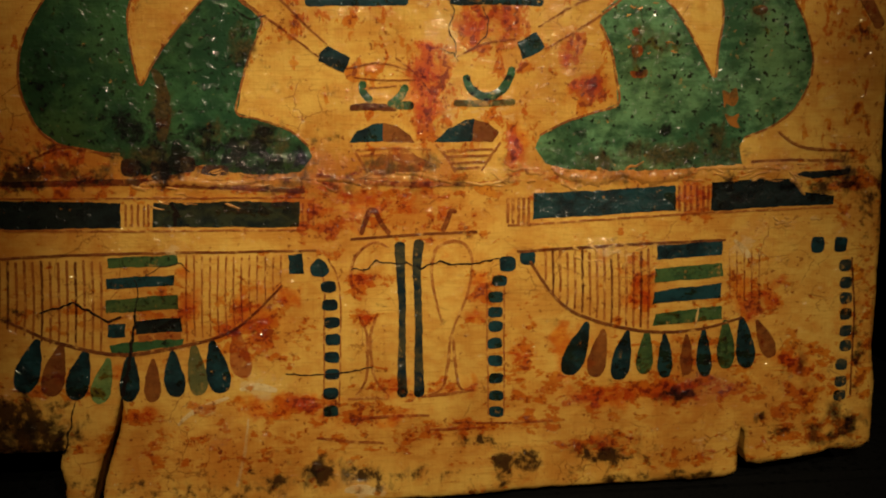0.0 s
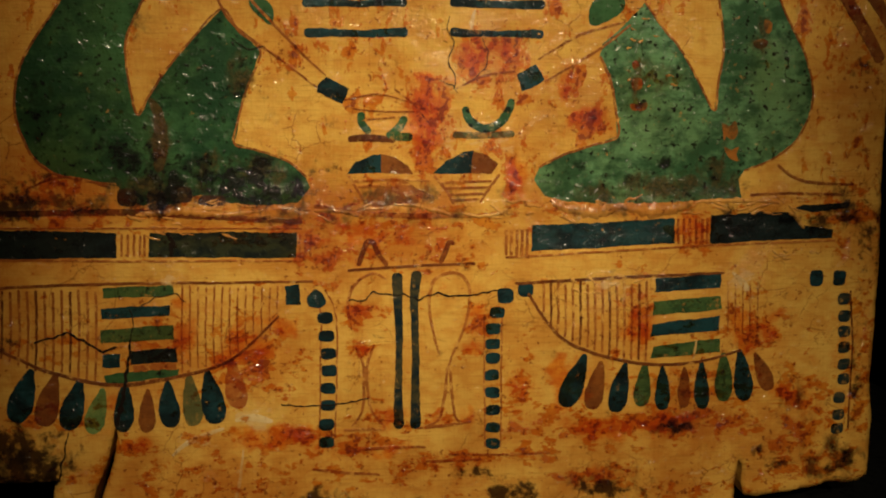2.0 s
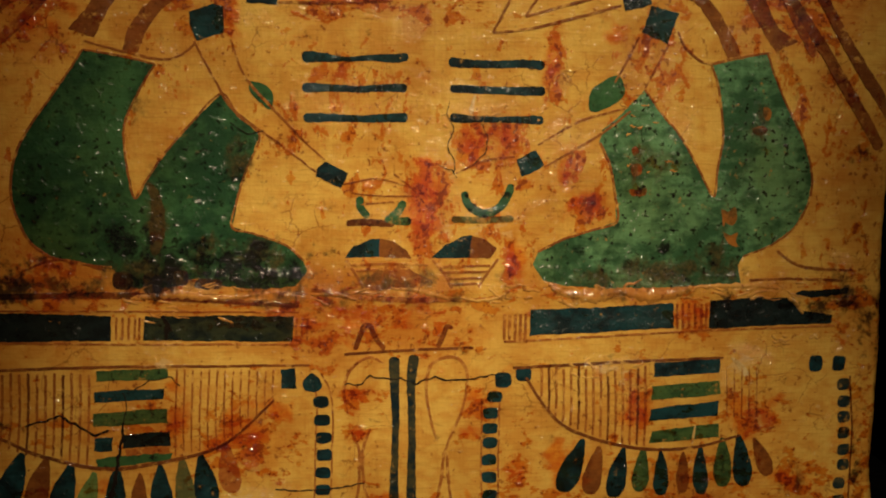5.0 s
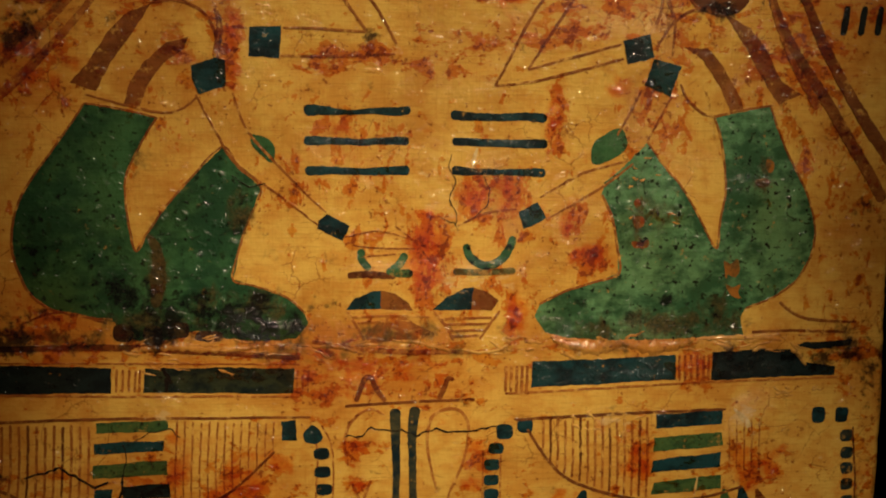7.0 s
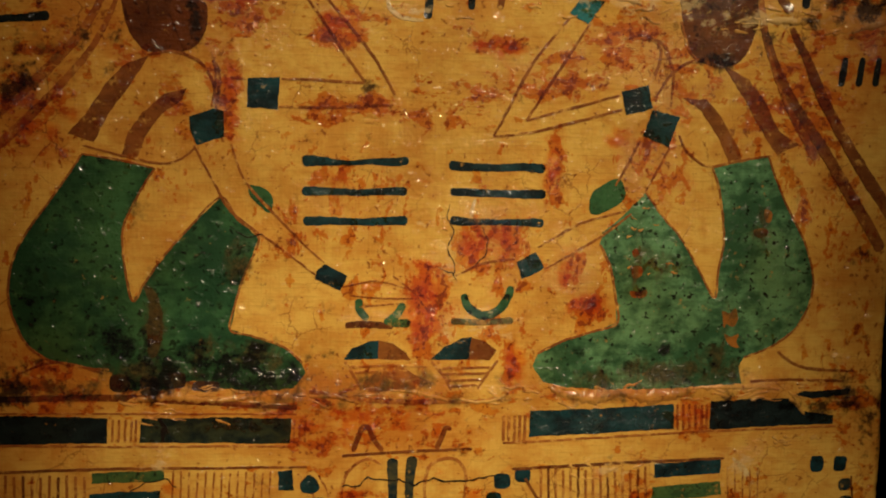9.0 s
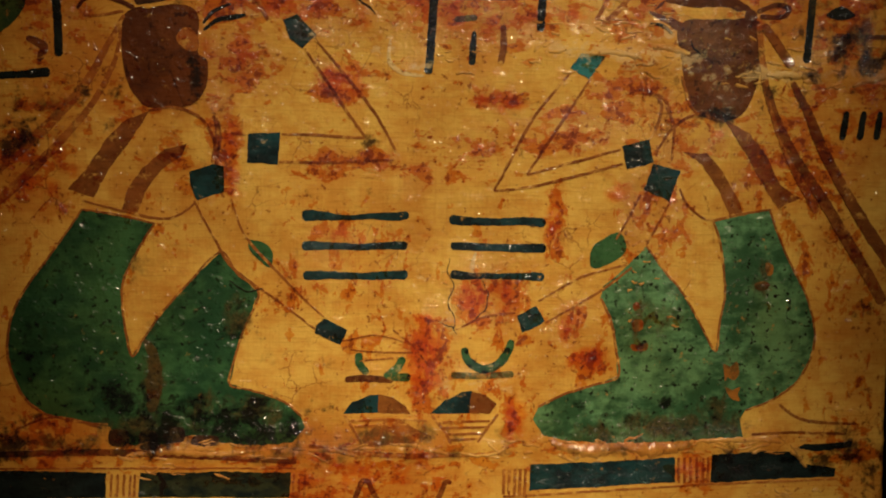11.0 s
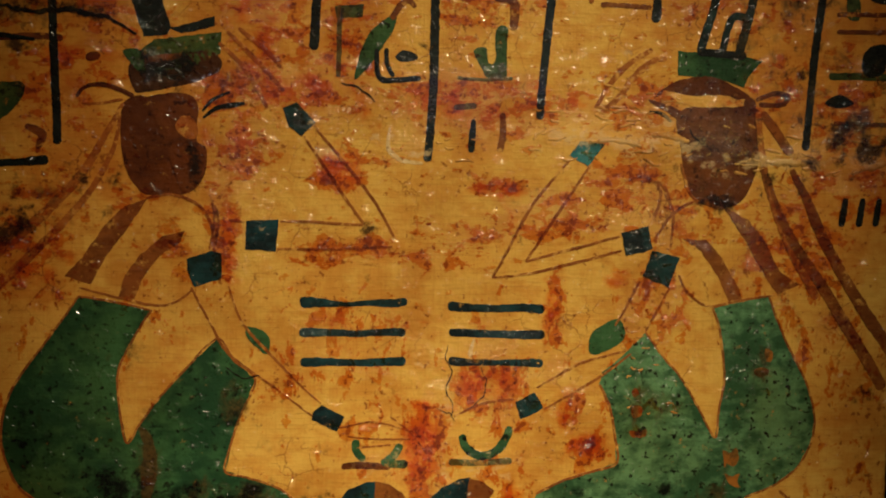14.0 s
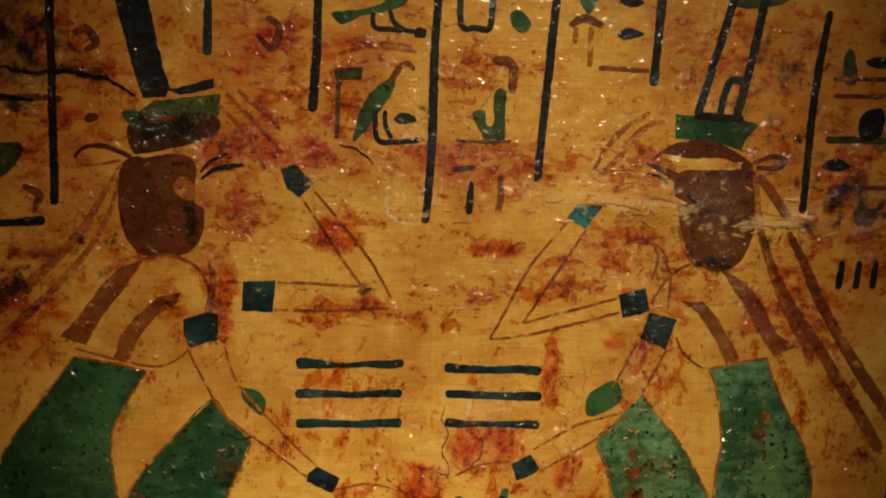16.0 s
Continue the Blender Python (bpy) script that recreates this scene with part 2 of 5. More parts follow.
STAINS_BASE = [(-134.7, 162.1, 54.1, 5.9, 0.6), (-44.5, 156.3, 81.1, 8.1, 0.55), (90.3, 161.7, 54.1, 4.3, 0.5), (127, 150, 10.8, 10.8, 0.7), (-54, 144.4, 9.5, 10.8, 0.6), (203, 162.3, 16.2, 24.3, 0.6), (218.3, 75.8, 10.8, 43.3, 0.6), (-177.7, 64.4, 29.7, 6.8, 0.6), (-75.4, 31.4, 81.1, 10.8, 0.4), (133.1, 72.9, 43.3, 18.9, 0.5), (3.5, 175.3, 43.3, 8.1, 0.3), (-125.8, 97.4, 21.6, 13.5, 0.5), (-177.4, 100.4, 32.4, 8.1, 0.4), (132.4, 90.4, 18.9, 16.2, 0.3), (-1.3, 203.7, 11.7, 18.1, 0.95), (-3.2, 186.6, 7.8, 9.1, 0.8), (-29.7, 210.3, 10.4, 15.5, 0.4), (37.3, 179.6, 3.6, 15.5, 1), (35.6, 191.7, 10.4, 10.4, 0.6)]
STAINS_MIDDLE = [(21.6, 234.9, 11.7, 11.7, 0.85), (35.9, 235, 9.1, 9.1, 0.85), (55.9, 265.9, 4.7, 18.1, 1), (64.6, 218.1, 4.7, 10.4, 1), (73.9, 202.2, 9.1, 9.1, 1), (-42.3, 262.3, 11.7, 10.4, 0.6), (-31, 256.2, 12.9, 18.1, 0.55), (105.4, 222.1, 19.4, 5.7, 0.7), (-89.9, 299.6, 5.7, 23.3, 0.9), (-32.4, 294.6, 22.0, 3.6, 0.9), (-49.7, 289.4, 12.9, 5.7, 0.85), (15.2, 300.4, 15.5, 4.7, 0.8), (56, 304.4, 25.9, 6.7, 0.8), (12.9, 288, 18.1, 5.7, 0.6), (152.8, 291.4, 14.2, 14.2, 0.7), (-67.5, 234.5, 15.5, 9.1, 0.6), (101.4, 277.9, 15.5, 10.4, 0.7), (-110.5, 289.7, 5.7, 12.9, 0.8), (33.6, 220.7, 12.9, 10.4, 0.6)]
STAINS_SIDES = [(-117.9, 284.7, 15.5, 15.5, 0.3), (118.5, 306.1, 23.3, 15.5, 0.5), (172.7, 296.9, 23.3, 28.5, 0.75), (-172.2, 286.3, 20.7, 28.5, 0.55), (190.3, 244.9, 20.7, 31.1, 0.5), (-181.7, 235.3, 5.2, 31.1, 0.3), (-24.6, 228.3, 15.5, 12.9, 0.4), (34.4, 244, 23.3, 4.7, 0.5), (104.8, 262.6, 15.5, 10.4, 0.5), (97, 228.7, 5.2, 4.1, 0.8), (96.5, 210.1, 5.2, 3.1, 0.9), (155.3, 231.5, 12.9, 15.5, 0.35), (-123.4, 257.8, 12.9, 15.5, 0.35), (-132.6, 197.6, 23.3, 15.5, 0.2), (-52.2, 280.8, 10.4, 15.5, 0.4), (-17.1, 253.8, 10.4, 15.5, 0.3)]
STAINS_TOP = [(-89, 359.3, 17.4, 11.2, 0.9), (-81.6, 335.3, 11.2, 13.7, 0.8), (-42.3, 325.3, 11.2, 9.9, 0.9), (-41.6, 381.3, 14.9, 19.9, 0.75), (-29.9, 398.6, 12.4, 12.4, 0.6), (-70.8, 406.4, 17.4, 14.9, 0.7), (23, 360.3, 54.7, 9.9, 0.7), (28.1, 356.8, 29.8, 14.9, 0.5), (29.4, 321.9, 13.7, 4.0, 0.9), (-28.3, 333, 11.2, 3.7, 0.8), (135.9, 410.3, 22.4, 19.9, 0.6), (151.6, 369.4, 19.9, 12.4, 0.5), (91.8, 358.7, 17.4, 14.9, 0.6), (85.7, 323.2, 17.4, 19.9, 0.7), (112.5, 310.9, 9.9, 14.9, 0.6), (171.5, 309.4, 19.9, 27.4, 0.6), (16.7, 398.1, 17.4, 12.4, 0.65), (57.6, 316.2, 9.9, 3.5, 0.9), (-55.6, 361.5, 22.4, 9.9, 0.75)]
STAINS_CORNERS = [(-158.8, 407.3, 27.4, 14.9, 0.55), (-161.1, 362.9, 22.4, 19.9, 0.6), (-135.9, 387.3, 19.9, 9.9, 0.6), (-168.1, 320, 14.9, 12.4, 0.5), (-93.2, 309.5, 7.5, 14.9, 0.8), (-126.3, 308.9, 9.9, 9.9, 0.5), (-14.9, 292.3, 27.4, 4.5, 0.7), (-135.7, 323.1, 12.4, 12.4, 0.4), (189.7, 361.6, 17.4, 19.9, 0.7), (169.5, 421.8, 17.4, 14.9, 0.5), (39.1, 399, 14.9, 7.5, 0.5), (-85.1, 417.6, 9.9, 12.4, 0.5), (-108.3, 409.5, 12.4, 9.9, 0.4), (206, 323.2, 12.4, 14.9, 0.6), (-3.8, 421.3, 14.9, 9.9, 0.3), (106.9, 416.5, 12.4, 14.9, 0.4), (-36.5, 371.8, 9.9, 12.4, 0.5), (-65.6, 380.4, 19.9, 14.9, 0.6)]
SOOT_LOW = [(-202, 44, 30, 17, 1.0), (-193.9, 56.6, 16.2, 5.9, 0.75), (-200.8, 37, 24.3, 13.5, 0.95), (-35.8, 15.3, 11.4, 5.4, 1), (-56.6, 18.1, 7.0, 6.5, 0.9), (-45.6, 13.7, 32.4, 3.2, 0.6), (32.1, 16.9, 5.9, 9.7, 0.95), (45, 18.4, 9.2, 5.9, 0.9), (19.3, 31.6, 8.1, 3.2, 0.8), (82.6, 20.3, 13.5, 5.9, 0.9), (98.8, 15.9, 16.2, 4.9, 0.6), (215.8, 60.9, 4.9, 29.7, 0.6), (212.7, 30.7, 12.2, 12.2, 0.6), (222.1, 139.5, 5.9, 54.1, 0.35), (-193, 169.7, 21.6, 10.8, 0.85), (121, 49.6, 10.8, 3.8, 0.9), (-167.1, 166.6, 32.4, 4.9, 0.5), (146.4, 155.1, 16.2, 8.1, 0.4), (-76.1, 12.2, 129.8, 5.9, 0.55), (124.1, 6.4, 70.3, 3.8, 0.6)]
SOOT_MID = [(-122.2, 173.8, 15.5, 11.7, 1), (-90.8, 176.7, 31.1, 10.9, 0.85), (-135.3, 188.7, 14.2, 7.8, 0.9), (-73.2, 170, 18.1, 6.5, 0.9), (95.3, 175.1, 20.7, 6.5, 0.4), (136.8, 172, 15.5, 9.1, 0.6), (-86.2, 225.6, 6.2, 12.9, 0.5), (-173.3, 210.4, 7.8, 15.5, 0.6), (78.8, 180.7, 10.4, 12.9, 0.5), (111.4, 182.3, 3.6, 3.6, 1.2), (207.7, 237, 10.4, 18.1, 0.25), (-180.6, 305, 15.5, 12.9, 0.6), (-27.4, 304.5, 5.7, 5.2, 0.5), (131.2, 316.3, 12.9, 5.2, 0.8), (-195.2, 101, 13.5, 5.4, 0.5), (176.7, 28.6, 9.7, 3.8, 0.8), (165.6, 38.8, 3.2, 5.9, 0.8), (195, 154.1, 21.6, 6.8, 0.8), (215.6, 148.1, 10.8, 16.2, 0.7)]
SOOT_TOP = [(180, 352, 26, 14, 0.5), (160, 400, 26, 26, 0.35), (205, 400, 14, 40, 0.45), (-172.3, 406.7, 19.9, 14.9, 0.8), (-152, 391.3, 32.3, 3.5, 0.7), (190.9, 343.6, 22.4, 12.4, 0.75), (126.4, 347, 17.4, 17.4, 0.35), (-112.7, 369.2, 14.9, 6.2, 0.9), (-102.9, 331.2, 3.5, 9.9, 1.1), (124.7, 329.1, 14.9, 14.9, 0.3), (-142.7, 318.2, 14.9, 14.9, 0.45), (-177, 376.4, 12.4, 5.0, 0.8), (202.7, 369.8, 9.9, 12.4, 0.5), (29.1, 398.6, 7.5, 7.5, 0.4), (167.5, 371.2, 9.9, 14.9, 0.4), (159.5, 327.3, 12.4, 9.9, 0.5), (-177.3, 307.9, 12.4, 14.9, 0.4), (149.7, 334.9, 7.5, 29.8, 0.35)]
PALE_PATCHES = [(92, 342.8, 38, 5.0, 0.9), (61.4, 346.5, 24, 4.5, 0.75), (196, 338, 22, 9, 0.7), (150, 335.5, 40, 3.4, 0.9), (128.7, 324.3, 12, 6, 0.3), (128.7, 349, 13, 7, 0.25), (101, 352.6, 8, 5, 0.8), (153.8, 122.8, 9.7, 10.8, 0.8), (-85, 62.2, 12.2, 7.0, 0.8), (7.6, 191.1, 7.6, 9.7, 0.6), (3.6, 225.3, 9.8, 10.9, 0.55), (-21.9, 197.2, 23.3, 4.7, 0.5), (21.4, 243.9, 10.4, 3.6, 0.6), (-117.9, 49.2, 10.8, 5.4, 0.6), (-123.6, 134, 8.1, 7.6, 0.6), (-37.4, 6.4, 11.9, 4.3, 1), (144, 27.5, 18.9, 16.2, 0.4), (-16.1, 338.3, 12.4, 7.5, 0.6), (85.5, 381, 4.0, 4.0, 0.6), (25, 195.7, 18.1, 6.5, 0.7), (-55.4, 347, 9.9, 5.0, 0.5), (88.6, 124.5, 10.8, 3.8, 0.6)]
STAINS_HEM = [(-42, 44, 24.3, 4.3, 0.8), (8, 35.9, 32.4, 4.9, 0.75), (44.9, 37.3, 16.2, 5.4, 0.6), (-19.6, 58.2, 16.2, 5.4, 0.6), (151.7, 51.4, 16.2, 8.1, 0.7), (130.5, 65.6, 16.2, 5.4, 0.7), (-101.6, 52.8, 16.2, 5.4, 0.5), (-169.4, 35.6, 16.2, 5.4, 0.6), (-129.4, 36.7, 40.5, 6.8, 0.4), (-86.2, 97.5, 16.2, 16.2, 0.6), (190.5, 46.8, 16.2, 13.5, 0.65), (197.8, 26.7, 18.9, 9.5, 0.75), (168.3, 17.3, 16.2, 5.4, 0.6), (123.8, 15.6, 21.6, 5.4, 0.6), (50.4, 52.5, 16.2, 10.8, 0.7), (157.5, 107, 13.5, 21.6, 0.45), (-52.9, 137.7, 13.5, 8.1, 0.6), (8.6, 141.6, 21.6, 8.1, 0.5), (5.4, 57.2, 16.2, 3.8, 0.6)]
TONED = [(172, 375, 44, 34, 0.9), (-55, 165, 75, 10, 0.9), (200, 410, 40, 60, 0.9), (170, 430, 60, 30, 0.6), (195, 345, 34, 26, 0.8), (-150, 168, 70, 14, 0.8), (-60, 163, 60, 8, 0.7), (120, 163, 90, 8, 0.7), (-190, 210, 26, 70, 0.6), (-120, 240, 18, 24, 0.5), (-191.8, 169.6, 51.4, 89.2, 0.8), (-152.4, 88.6, 51.4, 46.0, 0.5), (-28.8, 147.9, 64.9, 16.2, 0.7), (219, 105.2, 24.3, 113.5, 0.25), (-96.6, 157.4, 91.9, 16.2, 0.65), (107.9, 50.2, 89.2, 18.9, 0.6), (-75.6, 25.5, 167.6, 21.6, 0.6), (98.3, 79.9, 43.3, 16.2, 0.4), (-176.7, 290.9, 36.3, 85.5, 0.7), (193.8, 271.3, 38.8, 85.5, 0.3), (-167.8, 393, 64.7, 104.4, 0.95), (-65.9, 397.1, 59.7, 44.8, 0.7), (159.9, 406.3, 59.7, 49.7, 0.75), (20.5, 359, 64.7, 14.9, 0.6), (191.8, 330.7, 32.3, 49.7, 0.7), (127.3, 141.7, 29.7, 18.9, 0.5), (-112.5, 345.4, 34.8, 39.8, 0.5)]
WASH = [(-123.5, 198, 4.5, 22, 0.85), (-90, 182, 30, 7, 0.75), (-105, 184, 10, 5, 0.6), (-87, 224, 7, 10, 0.7), (-66, 234, 6, 8, 0.4), (-128, 173, 22, 6, 0.8), (114, 172, 36, 7, 0.8), (134, 176, 12, 9, 0.75), (78.8, 169, 10, 5, 0.7), (96, 224, 3.5, 13, 0.75), (107.5, 225, 6, 12, 0.5), (154, 238, 9, 4, 0.7), (157, 246, 6, 8, 0.6), (141.6, 193, 7, 12, 0.5), (200, 165, 16, 12, 0.45), (-50, 161, 70, 6, 0.55), (90, 161, 80, 4, 0.5), (-12, 168, 52, 7, 0.6), (168, 378, 40, 26, 0.4), (-195, 40, 22, 16, 0.7), (-60, 14, 60, 7, 0.5), (204, 30, 18, 16, 0.7), (215, 80, 8, 60, 0.3), (185, 58, 14, 16, 0.45), (-165, 310, 14, 16, 0.45), (-178, 400, 24, 24, 0.6), (-110, 374, 18, 6, 0.6), (150, 405, 26, 24, 0.45), (196, 352, 20, 12, 0.6), (140, 390, 12, 12, 0.45), (172, 285, 14, 26, 0.35), (-150, 167, 55, 6, 0.6), (-127, 247, 14, 10, 0.45), (-126, 262, 12, 5, 0.4), (-70, 205, 16, 4, 0.35), (182, 372, 16, 18, 0.35), (88, 26, 22, 8, 0.5), (120, 51, 16, 4, 0.6), (128, 335, 16, 16, 0.35)]
BEADS = [(20, 246, 26, 9, 1.0), (-30, 248, 26, 14, 0.55), (35, 232, 22, 16, 0.8), (62, 225, 14, 26, 0.85), (106, 238, 14, 28, 0.9), (150, 232, 14, 26, 0.45), (96, 300, 14, 26, 0.8), (98, 262, 14, 14, 0.9), (-84, 325, 12, 20, 0.8), (-88, 295, 8, 18, 0.7), (0, 358, 46, 14, 0.85), (62, 352, 34, 14, 0.9), (120, 345, 24, 16, 0.45), (190, 340, 24, 14, 0.8), (40, 312, 36, 14, 0.5), (-40, 332, 14, 10, 0.55), (-75, 362, 24, 10, 0.7), (110, 165, 70, 6, 0.9), (-95, 172, 40, 10, 0.75), (-45, 160, 40, 10, 0.6), (8, 165, 40, 8, 0.8), (80, 148, 36, 8, 0.8), (165, 152, 22, 8, 0.6), (-118, 135, 10, 12, 0.6), (90, 122, 22, 8, 0.7), (165, 130, 18, 8, 0.7), (140, 305, 12, 20, 0.6), (142, 282, 10, 10, 0.6), (0, 205, 22, 16, 0.4), (-110, 210, 26, 26, 0.35), (130, 60, 14, 6, 0.7), (-120, 372, 8, 6, 0.8), (30, 282, 30, 8, 0.4), (120, 412, 14, 14, 0.4)]
EMBER = [(-116, 104, 7, 14, 0.7), (-86, 95, 15, 10, 0.85), (-76, 52, 24, 7, 0.85), (-141, 51, 9, 5, 0.6), (-72, 108, 10, 7, 0.6), (-160, 72, 20, 5, 0.4), (183, 64, 12, 7, 0.75), (154, 98, 7, 10, 0.8), (170, 101, 6, 8, 0.8), (119, 52, 18, 6, 0.85), (100, 101, 8, 12, 0.75), (86, 50, 16, 7, 0.8), (66, 75, 9, 18, 0.7), (88, 26, 14, 6, 0.65), (45, 70, 8, 14, 0.6), (-1, 205, 10, 20, 0.9), (40, 177, 5, 10, 0.85), (17, 232, 9, 10, 0.8), (34, 233, 7, 9, 0.8), (62, 221, 4, 10, 0.9), (74, 203, 8, 7, 0.8), (54, 268, 4, 14, 0.8), (-41, 329, 10, 9, 0.85), (30, 321, 10, 4, 0.85), (-35, 95, 5, 4, 0.8), (-32, 112, 9, 6, 0.75), (21, 108, 7, 8, 0.8), (20, 94, 6, 4, 0.8), (-25, 43, 24, 5, 0.6), (-20, 60, 10, 6, 0.5), (12, 60, 14, 6, 0.6), (-84, 335, 8, 12, 0.7), (-98, 340, 10, 8, 0.6), (0, 358, 46, 9, 0.55), (86, 283, 10, 6, 0.65), (-88, 295, 4, 16, 0.7), (-75, 400, 14, 16, 0.6), (-45, 402, 12, 16, 0.5), (-28, 150, 40, 9, 0.5), (127, 150, 8, 9, 0.7), (-42, 262, 10, 9, 0.5), (165, 300, 16, 20, 0.4), (-170, 295, 18, 20, 0.45), (-150, 372, 16, 8, 0.5), (-70, 365, 22, 12, 0.6), (205, 90, 14, 24, 0.4)]

STAINS = STAINS_HEM + STAINS_FOOT + STAINS_BASE + STAINS_MIDDLE + STAINS_SIDES + STAINS_TOP + STAINS_CORNERS
SOOT = SOOT_LOW + SOOT_MID + SOOT_TOP


def mask(u, v, marks):
    total = np.zeros(len(u))
    for a, b, ra, rb, s in marks:
        r = np.sqrt(((u - a) / (ra * 1.25)) ** 2 + ((v - b) / (rb * 1.25)) ** 2)
        total = np.maximum(total, s * np.clip(1.35 - r, 0, 1))
    return total


def bulge(u, v):
    """The board's gentle unevenness, in millimetres towards the viewer."""
    h = 0.35 * np.sin(u * 0.045 + 1.1) * np.sin(v * 0.038 + 0.4) + 0.22 * np.sin(u * 0.11 + v * 0.06) + 0.15 * np.sin(v * 0.16 - u * 0.03)
    side = np.clip((np.abs(u + 6.0) - 205.0) / 22.0, 0, 1.3)
    # a lumpy ledge where the ground has lifted under the figures, and a wrinkled strip across the heads
    lump = 0.7 + 0.3 * np.sin(u * 0.31 + 0.6) * np.sin(u * 0.13) + 0.25 * np.sin(u * 0.071 + 2.0)
    crest = 160.5 + 1.8 * np.sin(u * 0.052 + 0.5) + 0.9 * np.sin(u * 0.17)
    h = h + 1.15 * lump * np.exp(-((v - crest) / 3.6) ** 2)
    strip = 343.0 - 0.055 * np.maximum(u - 70.0, 0.0) + 1.4 * np.sin(u * 0.12) + 0.8 * np.sin(u * 0.29)
    h = h + 1.2 * lump * np.exp(-((v - strip) / 3.4) ** 2) * np.clip((u - 30.0) / 30.0, 0, 1)
    return h - 1.8 * side ** 2


# ---- building ----
ORIGIN = Vector((0.0, 0.0, 0.862))
LIFT = {1: 0.14, 2: 0.24, 3: 0.34, 4: 0.42, 6: 0.56}


def surface_mesh(name, points, faces):
    """A mesh from (across, up, out) in millimetres, with the masks of age on its corners."""
    p = np.array(points, dtype=float)
    mesh = bpy.data.meshes.new(name)
    mesh.from_pydata(np.stack([p[:, 0], -p[:, 2], p[:, 1]], 1) * 0.001, [], faces)
    for key, marks in (("stain", STAINS), ("soot", SOOT), ("pale", PALE_PATCHES), ("toned", TONED), ("wash", WASH), ("beads", BEADS), ("ember", EMBER)):
        layer = mesh.attributes.new(key, "FLOAT", "POINT")
        layer.data.foreach_set("value", mask(p[:, 0], p[:, 1], marks).astype(np.float32))
    mesh.update()
    return mesh


def part(name, mesh, material, parent, label=""):
    mesh.materials.append(material)
    ob = new(name, mesh)
    ob.parent = parent
    return tagged(ob, label)


def rounded(points, closed, step=1.2):
    """A smooth line through the points (Catmull-Rom), walked at even steps."""
    p = [np.array(q, dtype=float) for q in points]
    n = len(p)
    line = []
    for i in range(n if closed else n - 1):
        if closed:
            a, b, c, d = p[i - 1], p[i], p[(i + 1) % n], p[(i + 2) % n]
        else:
            a, b, c, d = p[max(i - 1, 0)], p[i], p[i + 1], p[min(i + 2, n - 1)]
        count = max(2, int(np.linalg.norm(c - b) / step))
        for k in range(count):
            s = k / count
            line.append(0.5 * (2 * b + (c - a) * s + (2 * a - 5 * b + 4 * c - d) * s * s + (3 * b - a - 3 * c + d) * s ** 3))
    if not closed:
        line.append(p[-1])
    return np.array(line)


def straight(points, step=1.2):
    p = [np.array(q, dtype=float) for q in points]
    line = []
    for a, b in zip(p, p[1:] + p[:1]):
        count = max(1, int(np.linalg.norm(b - a) / step))
        line += [a + (b - a) * k / count for k in range(count)]
    return np.array(line)


def shaky(line, amount):
    """The unevenness of a brush edge."""
    out = []
    for u, v in line:
        w = noise.noise_vector(Vector((u * 0.35, v * 0.35, 3.0))) * amount + noise.noise_vector(Vector((u * 0.08, v * 0.08, 9.0))) * amount
        out.append((u + w.x, v + w.y))
    return np.array(out)


def inside(u, v, line):
    """Which of the points lie within the closed line."""
    hit = np.zeros(len(u), dtype=bool)
    for (a, b), (c, d) in zip(line, np.roll(line, -1, axis=0)):
        if b != d:
            hit ^= ((b > v) != (d > v)) & (u < (c - a) * (v - b) / (d - b) + a)
    return hit


def sheet(line, step, margin):
    """Triangles over the inside of a closed line: corners (across, up) and faces."""
    from mathutils.geometry import delaunay_2d_cdt
    low, high = line.min(0), line.max(0)
    gu, gv = np.meshgrid(np.arange(low[0], high[0], step), np.arange(low[1], high[1], step))
    gu, gv = gu.ravel(), gv.ravel()
    keep = inside(gu, gv, line)
    gu, gv = gu[keep], gv[keep]
    if len(gu):
        near = np.full(len(gu), 1e9)
        for a in line:
            near = np.minimum(near, (gu - a[0]) ** 2 + (gv - a[1]) ** 2)
        gu, gv = gu[near > margin ** 2], gv[near > margin ** 2]
    spots = [Vector(q) for q in line] + [Vector(q) for q in zip(gu, gv)]
    n = len(line)
    verts, _, faces, *_ = delaunay_2d_cdt(spots, [(i, (i + 1) % n) for i in range(n)], [list(range(n))], 1, 1e-5)
    return np.array([tuple(q) for q in verts]), [list(q) for q in faces]


def with_skirt(flat, out, faces, depth):
    """Adds a rim that drops by depth behind every open edge."""
    seen = {}
    for face in faces:
        for a, b in zip(face, face[1:] + face[:1]):
            seen[(a, b)] = True
    rim = [(a, b) for a, b in seen if (b, a) not in seen]
    below, points = {}, [(*q, h) for q, h in zip(flat, out)]
    for a, b in rim:
        for k in (a, b):
            if k not in below:
                below[k] = len(points)
                points.append((flat[k][0], flat[k][1], out[k] - depth))
    return points, faces + [[b, a, below[a], below[b]] for a, b in rim]


def fill(name, material, outline, layer, smooth, label=""):
    """A filled patch of paint."""
    line = shaky(rounded(outline, True) if smooth else straight(outline), 0.45)
    flat, faces = sheet(line, 2.6, 1.0)
    out = bulge(flat[:, 0], flat[:, 1]) + LIFT[layer]
    points, faces = with_skirt(flat, out, faces, 0.5)
    return part(name, surface_mesh(name, points, faces), material, holder, label)


def bead(name, material, u, v, wide, high, layer, label=""):
    """A small painted block with soft corners."""
    ring = []
    for k in range(20):
        a = 2 * math.pi * k / 20
        c, s = math.cos(a), math.sin(a)
        ring.append((u + wide / 2 * math.copysign(abs(c) ** 0.6, c), v + high / 2 * math.copysign(abs(s) ** 0.6, s)))
    return fill(name, material, ring, layer, False, label)


